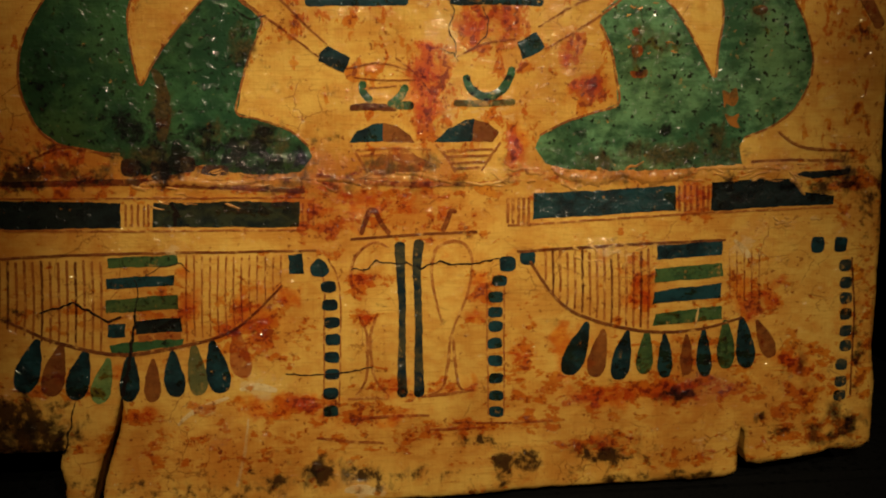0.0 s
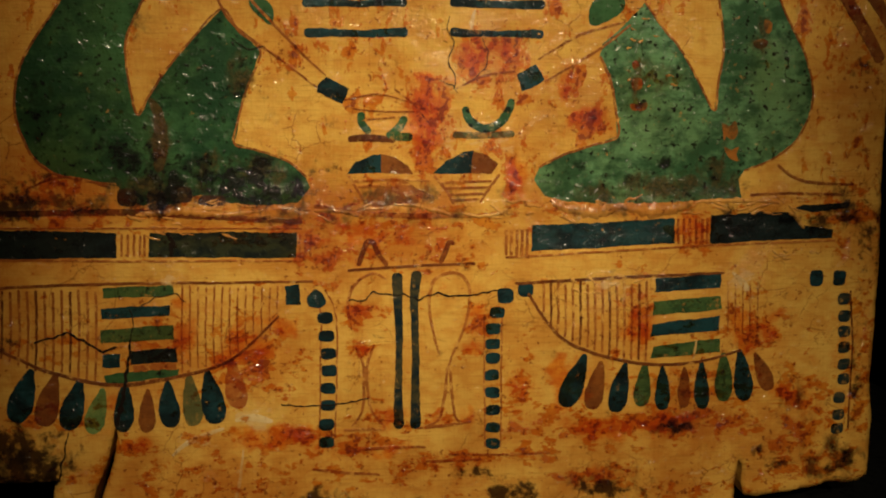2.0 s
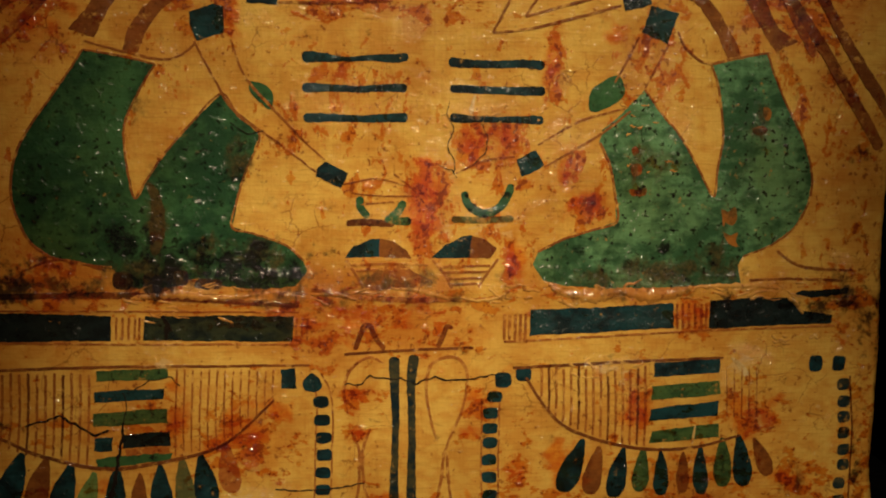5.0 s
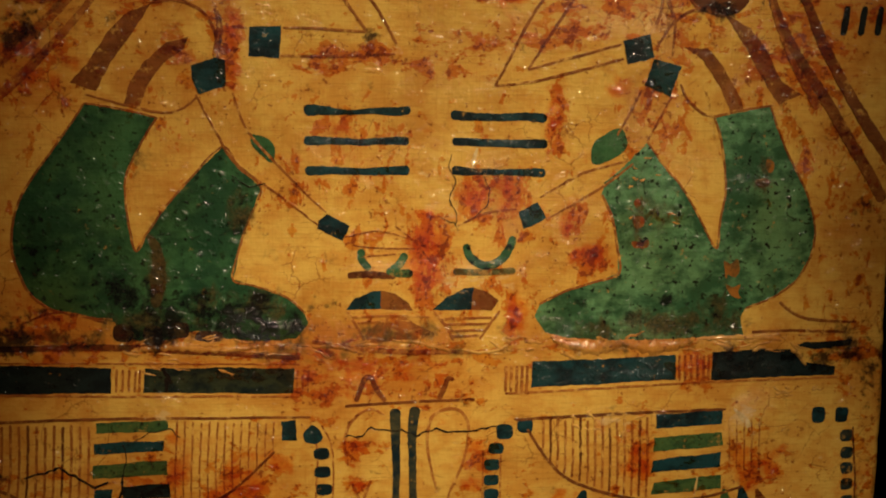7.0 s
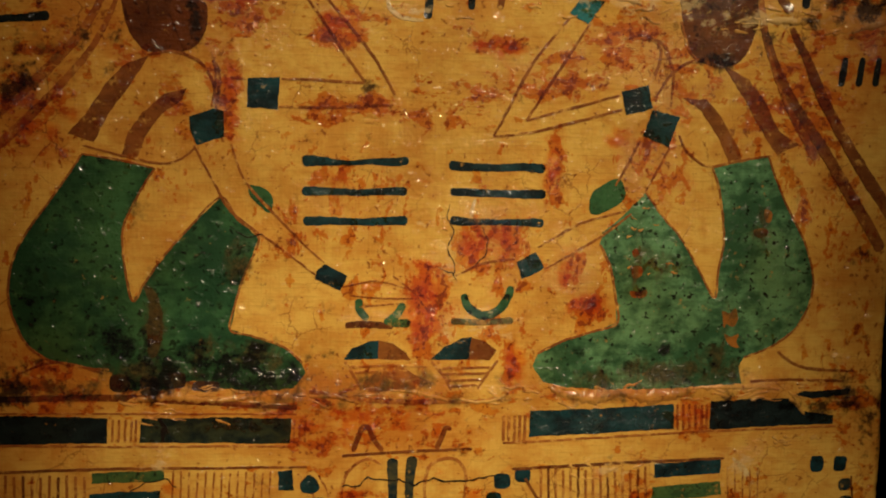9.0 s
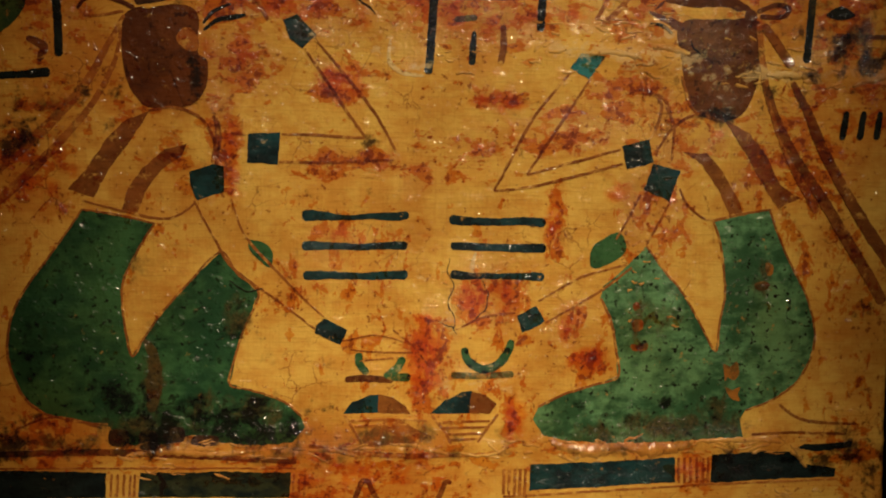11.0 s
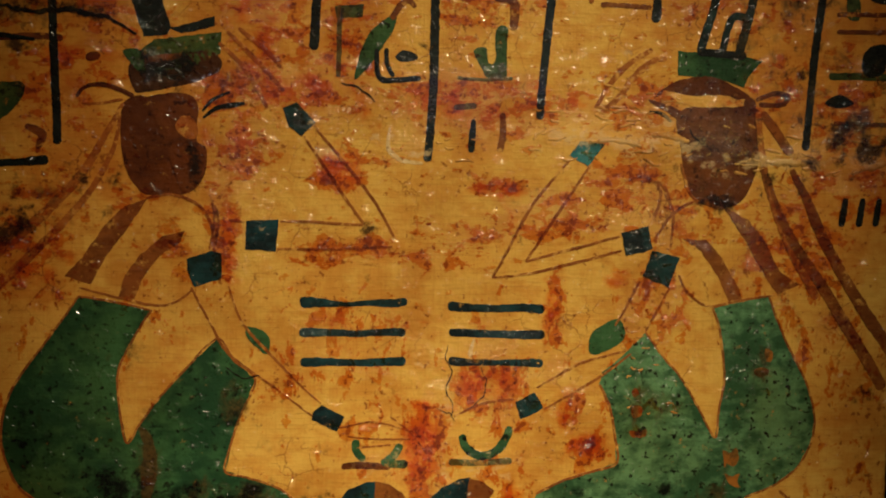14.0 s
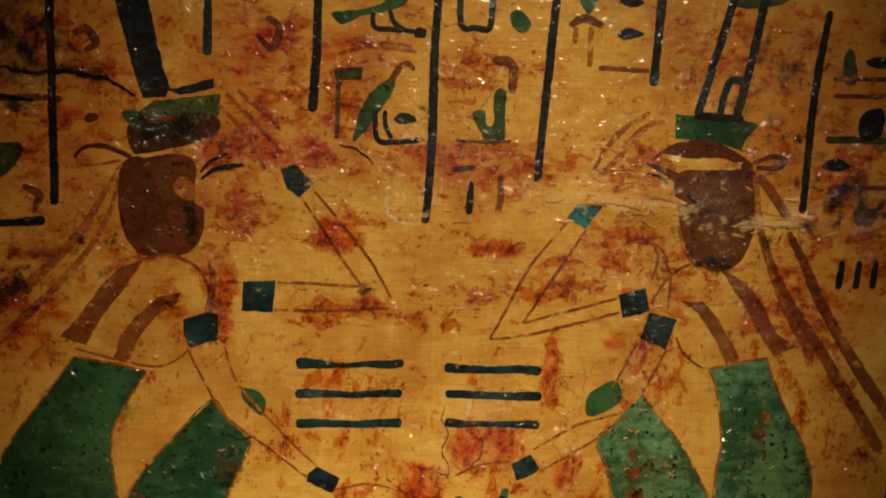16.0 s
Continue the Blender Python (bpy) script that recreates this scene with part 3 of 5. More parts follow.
def drop(name, material, tip, foot, wide, label=""):
    """A petal: pointed at the tip, round at the foot."""
    tip, foot = np.array(tip), np.array(foot)
    axis = foot - tip
    side = np.array((-axis[1], axis[0])) / np.linalg.norm(axis)
    spans = ((0.0, 0.10), (0.15, 0.24), (0.35, 0.39), (0.55, 0.48), (0.74, 0.5), (0.90, 0.38), (0.98, 0.17))
    ring = [tip + axis * s + side * w * wide * 0.93 for s, w in spans] + [tip + axis * s - side * w * wide * 0.93 for s, w in reversed(spans)]
    return fill(name, material, ring, 2, True, label)


def ribbon(widths, path, layer, profile, shake=0.22, rough=0.15):
    line = shaky(rounded(path, False, 0.8), shake)
    along = np.gradient(line, axis=0)
    along /= np.maximum(np.linalg.norm(along, axis=1), 1e-6)[:, None]
    side = np.stack([-along[:, 1], along[:, 0]], 1)
    n = len(line)
    w = np.interp(np.linspace(0, 1, n), np.linspace(0, 1, len(widths)), widths) if len(widths) > 1 else np.full(n, widths[0])
    w = w * np.array([1 + rough * noise.noise(Vector((u * 0.5, v * 0.5, 21.0))) for u, v in line])
    gone = np.concatenate([[0.0], np.cumsum(np.linalg.norm(np.diff(line, axis=0), axis=1))])
    near = np.minimum(gone, gone[-1] - gone) + 0.12
    cap = np.clip(1 - near / np.maximum(w * 0.5, 0.3), 0, 1)
    w = w * np.sqrt(1 - cap ** 2)
    points, faces, m = [], [], len(profile)
    for (u, v), s, k in zip(line, side, w):
        h = float(bulge(np.array([u]), np.array([v]))[0]) + LIFT[layer]
        points += [(u + s[0] * k * a, v + s[1] * k * a, h + rise(k)) for a, rise in profile]
    for i in range(n - 1):
        for j in range(m - 1):
            a = i * m + j
            faces.append([a, a + 1, a + 1 + m, a + m][::-1])
    faces += [list(range(m)), list(range((n - 1) * m, n * m))[::-1]]
    return points, faces


FLAT = [(-0.52, lambda k: -0.5), (-0.5, lambda k: 0.0), (0.0, lambda k: 0.03), (0.5, lambda k: 0.0), (0.52, lambda k: -0.5)]
DOME = [(-0.5, lambda k: -0.6), (-0.38, lambda k: -0.05), (-0.15, lambda k: 0.11 * k), (0.12, lambda k: 0.12 * k), (0.36, lambda k: -0.02), (0.5, lambda k: -0.6)]


def stroke(name, material, widths, path, layer, label=""):
    """A brush line of changing width."""
    return part(name, surface_mesh(name, *ribbon(widths, path, layer, FLAT)), material, holder, label)


def crack(name, material, widths, path, layer, label=""):
    """A jagged dark split."""
    line = []
    for (a, b), (c, d) in zip(path, path[1:]):
        count = max(2, int(math.hypot(c - a, d - b) / 2.2))
        line += [(a + (c - a) * k / count + random.uniform(-0.5, 0.5), b + (d - b) * k / count + random.uniform(-0.5, 0.5)) for k in range(count)]
    return part(name, surface_mesh(name, *ribbon(widths, line + [path[-1]], layer, FLAT, 0.15, 0.9)), material, holder, label)


def flakes(name, material, count, low, high, length, width):
    """Short lifted flakes of the ground layer, strewn over a stretch of the board, each its own welt."""
    for _ in range(count):
        u, v = random.uniform(low[0], high[0]), random.uniform(low[1], high[1])
        turn, span = random.gauss(0.0, 0.28), random.uniform(0.35, 1.0) * length
        path = [(u + s * span * math.cos(turn), v + s * span * math.sin(turn) + random.uniform(-0.5, 0.5)) for s in (0.0, 0.3, 0.6, 1.0)]
        w = random.uniform(0.5, 1.0) * width
        ridge(name, material, (w * 0.5, w, w * 0.7, w * 0.4), path, 3, "small lifted flake of varnished ground")


def ridge(name, material, widths, path, layer, label=""):
    """A raised welt of the lifted ground layer."""
    ob = part(name, surface_mesh(name, *ribbon(widths, path, layer, DOME, 0.5, 0.6)), material, holder, label or "glossy raised welt of lifted ground")
    for face in ob.data.polygons:
        face.use_smooth = True
    return ob


# ---- the dark gallery ----
def block(name, low, high, material, label, category, kind=""):
    bm = bmesh.new()
    bmesh.ops.create_cube(bm, size=1.0)
    low, high = Vector(low), Vector(high)
    for q in bm.verts:
        q.co = Vector([(l + h) / 2 + c * (h - l) for l, h, c in zip(low, high, q.co)])
    bmesh.ops.bevel(bm, geom=bm.edges[:], offset=0.004, segments=2, affect="EDGES")
    mesh = bpy.data.meshes.new(name)
    bm.to_mesh(mesh)
    bm.free()
    mesh.materials.append(material)
    return tagged(new(name, mesh), label, category, "", kind)


block("floor", (-2.5, -3.0, -0.1), (2.5, 1.5, 0.0), DARK_FLOOR, "dark gallery floor", "floor", "structure")
block("ceiling", (-2.5, -3.0, 2.8), (2.5, 1.5, 2.9), DARK_WALL, "dark gallery ceiling", "ceiling", "structure")
block("wall_north", (-2.5, 1.5, 0.0), (2.5, 1.6, 2.8), DARK_WALL, "dark painted gallery wall", "wall", "structure")
block("wall_south", (-2.5, -3.1, 0.0), (2.5, -3.0, 2.8), DARK_WALL, "dark painted gallery wall", "wall", "structure")
block("wall_west", (-2.6, -3.0, 0.0), (-2.5, 1.5, 2.8), DARK_WALL, "dark painted gallery wall", "wall", "structure")
block("wall_east", (2.5, -3.0, 0.0), (2.6, 1.5, 2.8), DARK_WALL, "dark painted gallery wall", "wall", "structure")
block("plinth", (-0.34, 0.006, 0.0), (0.34, 0.46, 0.862), BLACK_CLOTH, "black cloth covered display plinth on the floor", "plinth")

# ---- the board ----
FOOT_EDGE = [(-236, 470), (-238, 300), (-239, 120), (-238, 32.8), (-209, 32.8), (-193.3, 32.7), (-179.6, 33.2), (-181.8, 24.6), (-179.7, 15.2), (-180.4, 0), (-169.7, 0), (-166.3, 12.2), (-161.1, 29.5), (-154.8, 43.6), (-151.9, 54.9), (-150.2, 60.5), (-149.8, 54.2), (-152.5, 42.1), (-157.5, 27.8), (-162, 12.6), (-163.3, 0), (-98.8, 0), (-60, 0), (-20.6, 0), (13.5, 1.1), (53.8, 3), (94.7, 3.5), (124.2, 3.9), (149.6, 4.2), (154.8, 7.1)]
SIDE_EDGE = [(155.1, 17.9), (156.3, 31), (158.5, 28.4), (158.7, 17.7), (160.2, 12.1), (167.2, 10.8), (183.6, 12.8), (198.6, 14.9), (204.6, 16.8), (213.8, 16.1), (222.3, 16), (227.3, 18.9), (227.4, 33.1), (226.8, 51.5), (224.5, 69.6), (224.2, 87.4), (223.8, 107.9), (223.3, 125.2), (222.6, 145.2), (222.1, 162), (221, 178.6), (221, 300), (220, 400), (219, 470)]
OUTLINE = FOOT_EDGE + SIDE_EDGE


def coffin_board():
    """A thick wooden board with a broken foot, a notch and a long split."""
    line = shaky(straight(OUTLINE, 1.6), 0.5)
    line[:, 1] = np.maximum(line[:, 1], 0.0)
    flat, faces = sheet(line, 2.4, 1.3)
    rim = np.full(len(flat), 1e9)
    for a in line:
        rim = np.minimum(rim, (flat[:, 0] - a[0]) ** 2 + (flat[:, 1] - a[1]) ** 2)
    out = bulge(flat[:, 0], flat[:, 1]) - 1.1 * np.exp(-np.sqrt(rim) / 1.0)
    points, faces = with_skirt(flat, out, faces, 30.0)
    mesh = surface_mesh("coffin_board", points, faces)
    mesh.materials.append(OCHRE)
    ob = new("coffin_board", mesh)
    ob.location = ORIGIN
    for face in mesh.polygons:
        face.use_smooth = abs(face.normal.y) > 0.5
    return tagged(ob, "cracked ochre painted wooden coffin board standing on a black plinth", "painted board")


board = holder = coffin_board()

# border bars and the garlands of the foot band
fill("border_bar", NIGHT, [(-210.4, 155.6), (-183.1, 155), (-144.7, 153.1), (-145.2, 141.5), (-174.1, 141.7), (-211.7, 141.5)], 2, False)
fill("border_bar", NIGHT_WORN, [(-129.7, 152.8), (-96.8, 152.9), (-62.7, 151.9), (-63.7, 140.1), (-97.4, 140.6), (-130.9, 141.7)], 2, False)
fill("border_bar", BLUE, [(47.7, 153.8), (79.5, 154.5), (116.9, 156.3), (117.6, 144.1), (79.8, 142.5), (47.8, 141.3)], 2, False)
fill("border_bar", NIGHT, [(135.4, 157.3), (154.8, 158.3), (173.2, 158.7), (181.3, 151.6), (197, 149.6), (196.7, 145.2), (169.8, 144.6), (135.2, 143.2)], 2, False)
fill("border_sliver", NIGHT, [(175.1, 160.1), (180.1, 161.6), (204.4, 162.6), (203.2, 159.8), (186.1, 158.2)], 2, False)
stroke("hatch_line", RUST, (1.08,), [(-142.4, 152.5), (-143.1, 142)], 3)
stroke("hatch_line", RUST, (1.08,), [(-139.6, 152.5), (-140.3, 141.9)], 3)
stroke("hatch_line", RUST, (1.08,), [(-136.8, 152.4), (-137.5, 141.8)], 3)
stroke("hatch_line", RUST, (1.08,), [(-134, 152.3), (-134.7, 141.8)], 3)
stroke("hatch_line", RUST, (1.08,), [(-132, 152.3), (-132.7, 141.7)], 3)
stroke("hatch_line", RUST, (1.08,), [(-61.4, 151.3), (-61.8, 140.6)], 3)
stroke("hatch_line", RUST, (1.08,), [(-59.1, 151.2), (-59.4, 140.5)], 3)
stroke("hatch_line", RUST, (1.08,), [(-56.4, 151.2), (-56.8, 140.5)], 3)
stroke("hatch_line", RUST, (1.35,), [(35.4, 151.9), (35.5, 139.4)], 3)
stroke("hatch_line", RUST, (1.35,), [(37.9, 151.9), (38, 139.3)], 3)
stroke("hatch_line", RUST, (1.35,), [(40.6, 151.8), (40.7, 139.2)], 3)
stroke("hatch_line", RUST, (1.35,), [(43.1, 151.8), (43.2, 139.2)], 3)
stroke("hatch_line", RUST, (1.35,), [(45.5, 151.7), (45.6, 139.1)], 3)
stroke("hatch_line", RUST, (1.22,), [(118.9, 156.2), (119.4, 143.5)], 3)
stroke("hatch_line", RUST, (1.22,), [(121.7, 156.2), (122.2, 143.4)], 3)
stroke("hatch_line", RUST, (1.22,), [(124.7, 156.1), (125.3, 143.4)], 3)
stroke("hatch_line", RUST, (1.22,), [(127.8, 156), (128.4, 143.3)], 3)
stroke("hatch_line", RUST, (1.22,), [(130.9, 156), (131.5, 143.2)], 3)
stroke("hatch_line", RUST, (1.22,), [(133.4, 155.9), (134, 143.2)], 3)
stroke("ruled_line", STRAP, (1.35, 1.35, 1.08,), [(-210.5, 127.8), (-185.2, 129), (-149.6, 129.3), (-97.9, 128.8), (-55.8, 128.8)], 3)
stroke("ruled_line", UMBER, (1.35, 1.62, 1.08,), [(40, 125.5), (63.4, 126.5), (108.1, 127.9), (143.5, 128.7)], 3)
stroke("ruled_line", RUST, (0.81,), [(-207.8, 156.5), (-147.8, 155.3), (-60.3, 153.9)], 3)
stroke("ruled_line", RUST, (1.08,), [(-209.2, 142), (-148.9, 140), (-60.8, 138.7)], 3)
stroke("ruled_line", RUST, (1.08,), [(35.2, 138.3), (63.2, 139.5), (118.9, 141.9), (198.6, 144)], 3)
stroke("ruled_line", STRAP, (2.43, 3.24, 2.16,), [(-207.2, 162.7), (-172.4, 162.8), (-137.2, 162.4), (-106.7, 160.7), (-60.2, 157.1)], 3)
stroke("ruled_line", RUST, (1.89, 2.43, 1.35,), [(-54.7, 164.5), (-33.8, 160.9), (-7.3, 159.3), (19.5, 159), (35.7, 160.6)], 3)
holder = board
holder = stroke("garland", UMBER, (1.08, 1.62, 1.89, 1.35, 1.08,), [(-210.3, 102.6), (-196.9, 97), (-178.4, 87.6), (-150.4, 80.7), (-118.7, 84.1), (-94.4, 92.2), (-72.3, 112.3)], 4, "hanging painted garland of coloured petals")
stroke("hatch_line", RUST, (1.22, 0.95,), [(-200.9, 128), (-201.9, 112.3), (-203.4, 97.5)], 3)
stroke("hatch_line", UMBER, (1.22, 0.95,), [(-197.2, 127.4), (-198.2, 111.1), (-199.8, 95.2)], 3)
stroke("hatch_line", RUST, (1.22, 0.95,), [(-193.5, 126.8), (-194.4, 110.2), (-196.2, 93.4)], 3)
stroke("hatch_line", RUST, (1.22, 0.95,), [(-189.7, 127.5), (-190.7, 109.3), (-192.5, 91.6)], 3)
stroke("hatch_line", RUST, (1.22, 0.95,), [(-185.9, 126.8), (-187, 108.3), (-188.8, 89.9)], 3)
stroke("hatch_line", UMBER, (1.22, 0.95,), [(-182.1, 127.5), (-183.2, 107.7), (-185, 88.6)], 3)
stroke("hatch_line", RUST, (1.22, 0.95,), [(-178.3, 126.9), (-179.4, 107), (-181.3, 87.1)], 3)
stroke("hatch_line", RUST, (1.22, 0.95,), [(-174.6, 126.3), (-175.6, 106.4), (-177.5, 86.2)], 3)
stroke("hatch_line", RUST, (1.22, 0.95,), [(-170.7, 127), (-171.8, 105.7), (-173.7, 85.2)], 3)
stroke("hatch_line", UMBER, (1.22, 0.95,), [(-166.9, 126.3), (-168, 105.3), (-169.9, 84.2)], 3)
stroke("hatch_line", RUST, (1.22, 0.95,), [(-163.1, 127), (-164.2, 104.9), (-166.1, 83.5)], 3)
stroke("hatch_line", RUST, (1.22, 0.95,), [(-159.3, 126.4), (-160.4, 104.5), (-162.2, 82.8)], 3)
stroke("hatch_line", RUST, (1.22, 0.95,), [(-155.5, 125.8), (-156.5, 104.4), (-158.3, 82.4)], 3)
stroke("hatch_line", RUST, (0.95, 0.68,), [(-116.2, 127.9), (-117.7, 105.4), (-118.3, 85.5)], 3)
stroke("hatch_line", RUST, (0.95, 0.68,), [(-112.6, 127.6), (-114, 105.5), (-114.6, 86.2)], 3)
stroke("hatch_line", RUST, (0.95, 0.68,), [(-109, 127.2), (-110.4, 106), (-110.8, 87.2)], 3)
stroke("hatch_line", RUST, (0.95, 0.68,), [(-105.3, 126.8), (-106.6, 106.7), (-107.1, 88.1)], 3)
stroke("hatch_line", RUST, (0.95, 0.68,), [(-101.7, 127.5), (-102.9, 107.1), (-103.3, 89.4)], 3)
stroke("hatch_line", RUST, (0.95, 0.68,), [(-98, 127.2), (-99.2, 107.8), (-99.5, 91)], 3)
stroke("hatch_line", RUST, (0.95, 0.68,), [(-94.4, 126.8), (-95.5, 108.5), (-95.7, 92.5)], 3)
stroke("hatch_line", RUST, (0.95, 0.68,), [(-90.7, 126.4), (-91.8, 109.5), (-91.9, 94.3)], 3)
stroke("hatch_line", RUST, (0.95, 0.68,), [(-87, 127.2), (-88, 110.5), (-88.1, 96.4)], 3)
stroke("hatch_line", RUST, (0.95, 0.68,), [(-83.4, 126.8), (-84.3, 111.5), (-84.3, 98.8)], 3)
stroke("hatch_line", RUST, (0.95, 0.68,), [(-79.7, 126.4), (-80.5, 112.8), (-80.5, 101.7)], 3)
stroke("hatch_line", RUST, (0.95, 0.68,), [(-76, 126), (-76.7, 114.6), (-76.6, 105.2)], 3)
stroke("hatch_line", RUST, (0.95, 0.68,), [(-72.3, 126.8), (-73, 116.7), (-72.7, 109.2)], 3)
fill("stacked_bar", GREEN_DIM, [(-152.3, 127.5), (-120.9, 128.1), (-120.3, 123.4), (-137.2, 122.6), (-152.7, 122.5)], 2, False)
fill("stacked_bar", BLUE, [(-154, 117.4), (-140.1, 118.3), (-122.5, 118.4), (-122.7, 113.7), (-137.8, 113.1), (-153.9, 112.5)], 2, False)
fill("stacked_bar", GREEN_DIM, [(-154.2, 107.3), (-138.1, 108.5), (-121.4, 108.8), (-121.3, 102.2), (-154.7, 101.3)], 2, False)
fill("stacked_bar", BLUE, [(-154.5, 95.6), (-146.2, 96.1), (-146.6, 89.5), (-151.1, 88.8), (-155, 89.5)], 2, False)
fill("stacked_bar", NIGHT, [(-141.5, 97.1), (-131, 97.5), (-120.5, 97.8), (-120.4, 90.8), (-141.9, 90.4)], 2, False)
fill("stacked_bar", RUST, [(-140.9, 89.9), (-120.9, 90.3), (-121.1, 87), (-141.1, 86.5)], 2, False)
fill("stacked_bar", GREEN, [(-154.2, 85.3), (-147.4, 86.8), (-119.8, 87.2), (-120.8, 83.9), (-137.2, 82.5), (-153.7, 81.1)], 2, False)
drop("petal", BLUE, (-186.5, 89.2), (-196.4, 63.8), 12.4, "")
drop("petal", RED, (-176.4, 86.7), (-183.6, 61.3), 11.4, "")
drop("petal", BLUE, (-165.3, 83), (-172.9, 58.9), 11.4, "")
drop("petal", LEAF, (-155.2, 78.7), (-162, 56.7), 10.3, "")
drop("petal", BLUE, (-144.5, 82.2), (-147.2, 57), 9.7, "")
drop("petal", RED, (-134.8, 77.9), (-136.2, 56.5), 8.7, "")
drop("petal", BLUE, (-125.4, 81.5), (-125.1, 58.7), 10.3, "")
drop("petal", OLIVE, (-115.2, 84), (-113.6, 59), 10.3, "")
drop("petal", BLUE, (-106.4, 86.2), (-103.2, 59.5), 11.9, "")
drop("petal", RED_FADED, (-95.5, 91.4), (-92.4, 66.8), 10.8, "")
holder = board
holder = stroke("garland", UMBER, (1.35, 1.62, 1.62, 1.08,), [(46.4, 120.6), (56.8, 105.1), (67.3, 95.4), (86.7, 87.6), (109.7, 83), (132.6, 84), (154.1, 89.1)], 4, "hanging painted garland of coloured petals")
stroke("hatch_line", RUST, (1.22, 1.08,), [(53.8, 125.1), (54.2, 115.6), (54, 107.1)], 3)
stroke("hatch_line", UMBER, (1.22, 1.08,), [(57.4, 125.8), (57.8, 113.8), (57.7, 103.9)], 3)
stroke("hatch_line", RUST, (1.22, 1.08,), [(60.9, 126.6), (61.4, 112.3), (61.3, 101)], 3)
stroke("hatch_line", RUST, (1.22, 1.08,), [(64.6, 124.8), (65.1, 111.1), (65, 98.3)], 3)
stroke("hatch_line", RUST, (1.22, 1.08,), [(68.2, 125.6), (68.7, 110.1), (68.7, 96.2)], 3)
stroke("hatch_line", UMBER, (1.22, 1.08,), [(71.8, 126.3), (72.4, 108.9), (72.4, 94.4)], 3)
stroke("hatch_line", RUST, (1.22, 1.08,), [(75.4, 124.5), (76.1, 108.2), (76.1, 92.8)], 3)
stroke("hatch_line", RUST, (1.22, 1.08,), [(79, 125.3), (79.7, 107.2), (79.8, 91.2)], 3)
stroke("hatch_line", RUST, (1.22, 1.08,), [(82.7, 126), (83.4, 106.6), (83.5, 90)], 3)
stroke("hatch_line", UMBER, (1.22, 1.08,), [(86.3, 124.2), (87.1, 106.2), (87.2, 88.7)], 3)
stroke("hatch_line", RUST, (1.22, 1.08,), [(89.9, 125), (90.8, 105.5), (91, 87.7)], 3)
stroke("hatch_line", RUST, (1.22, 1.08,), [(93.6, 125.7), (94.4, 105.1), (94.7, 86.7)], 3)
stroke("hatch_line", RUST, (1.22, 1.08,), [(97.3, 124), (98.1, 104.7), (98.4, 86)], 3)
stroke("hatch_line", UMBER, (1.22, 1.08,), [(100.9, 124.7), (101.8, 104.3), (102.1, 85.6)], 3)
stroke("hatch_line", RUST, (1.22, 1.08,), [(104.5, 125.5), (105.5, 103.9), (105.9, 84.9)], 3)
stroke("hatch_line", RUST, (0.68,), [(145.7, 124.4), (147, 98.6)], 3)
stroke("hatch_line", RUST, (0.68,), [(149.4, 124.3), (150.7, 98.5)], 3)
stroke("hatch_line", RUST, (0.68,), [(153.2, 124.2), (154.5, 98.4)], 3)
stroke("hatch_line", RUST, (0.68,), [(156.9, 124.1), (158.3, 98.3)], 3)
stroke("hatch_line", RUST, (0.68,), [(160.6, 124), (162.1, 98.2)], 3)
fill("stacked_bar", BLUE, [(108.7, 126.5), (125.1, 127.5), (142.1, 128.4), (141.9, 121.4), (109, 119.7)], 2, False)
fill("stacked_bar", GREEN_DIM, [(108.5, 115.2), (125.5, 116.4), (142.1, 117.1), (143, 110.2), (108.2, 108.4)], 2, False)
fill("stacked_bar", BLUE, [(108.4, 103.8), (126, 105.6), (142.3, 106.8), (142.3, 99.6), (107.7, 97.5)], 2, False)
fill("stacked_bar", GREEN_DIM, [(109.3, 92.3), (126.5, 94.1), (143.1, 95.6), (143.4, 88.6), (108.1, 86.3)], 2, False)
drop("petal", BLUE, (75.3, 89.4), (65.4, 61.9), 11.9, "")
drop("petal", RED, (83.3, 85.4), (78.8, 60.8), 10.3, "")
drop("petal", BLUE, (95.3, 84.1), (90.9, 58.8), 10.3, "")
drop("petal", GREEN_DIM, (105.4, 83.2), (104, 61.3), 9.7, "")
drop("petal", BLUE, (114.6, 81.7), (115.4, 58.8), 8.4, "")
drop("petal", RED, (125.5, 81.3), (126.4, 59.8), 7, "")
drop("petal", BLUE, (133.8, 83.7), (135.8, 58.9), 8.4, "")
drop("petal", GREEN_DIM, (144.9, 88), (146.7, 62.6), 9.7, "")
drop("petal", BLUE, (153.3, 89.2), (157.6, 62.5), 10.3, "")
drop("petal", RED, (161.5, 87.1), (170.2, 67.7), 8.7, "")
holder = board
holder = stroke("bead_strand", RUST, (0.81,), [(-59.9, 125.6), (-53.1, 115.8), (-53.1, 96.4), (-54.9, 45.1)], 3, "painted strand of square dark blue beads")
stroke("strand_line", RUST, (0.81,), [(-50.7, 124.6), (-45.7, 112.9), (-45.6, 84.9), (-47.5, 46.2)], 3)
fill("bead", BLUE, [(-68.9, 126.7), (-62.2, 127.6), (-62, 117.7), (-68.7, 117.4)], 2, False)
fill("bead", BLUE, [(-59, 120.9), (-54.4, 124.9), (-50, 119.3), (-52.5, 116.1), (-58.1, 117.1)], 4, True)
bead("bead", BLUE, -50.5, 111.1, 7.3, 5.7, 4)
bead("bead", BLUE, -50.3, 101.9, 7.3, 5.7, 4)
bead("bead", BLUE, -49.4, 93.2, 7.3, 5.7, 4)
bead("bead", BLUE, -49.1, 84.7, 7.3, 5.7, 4)
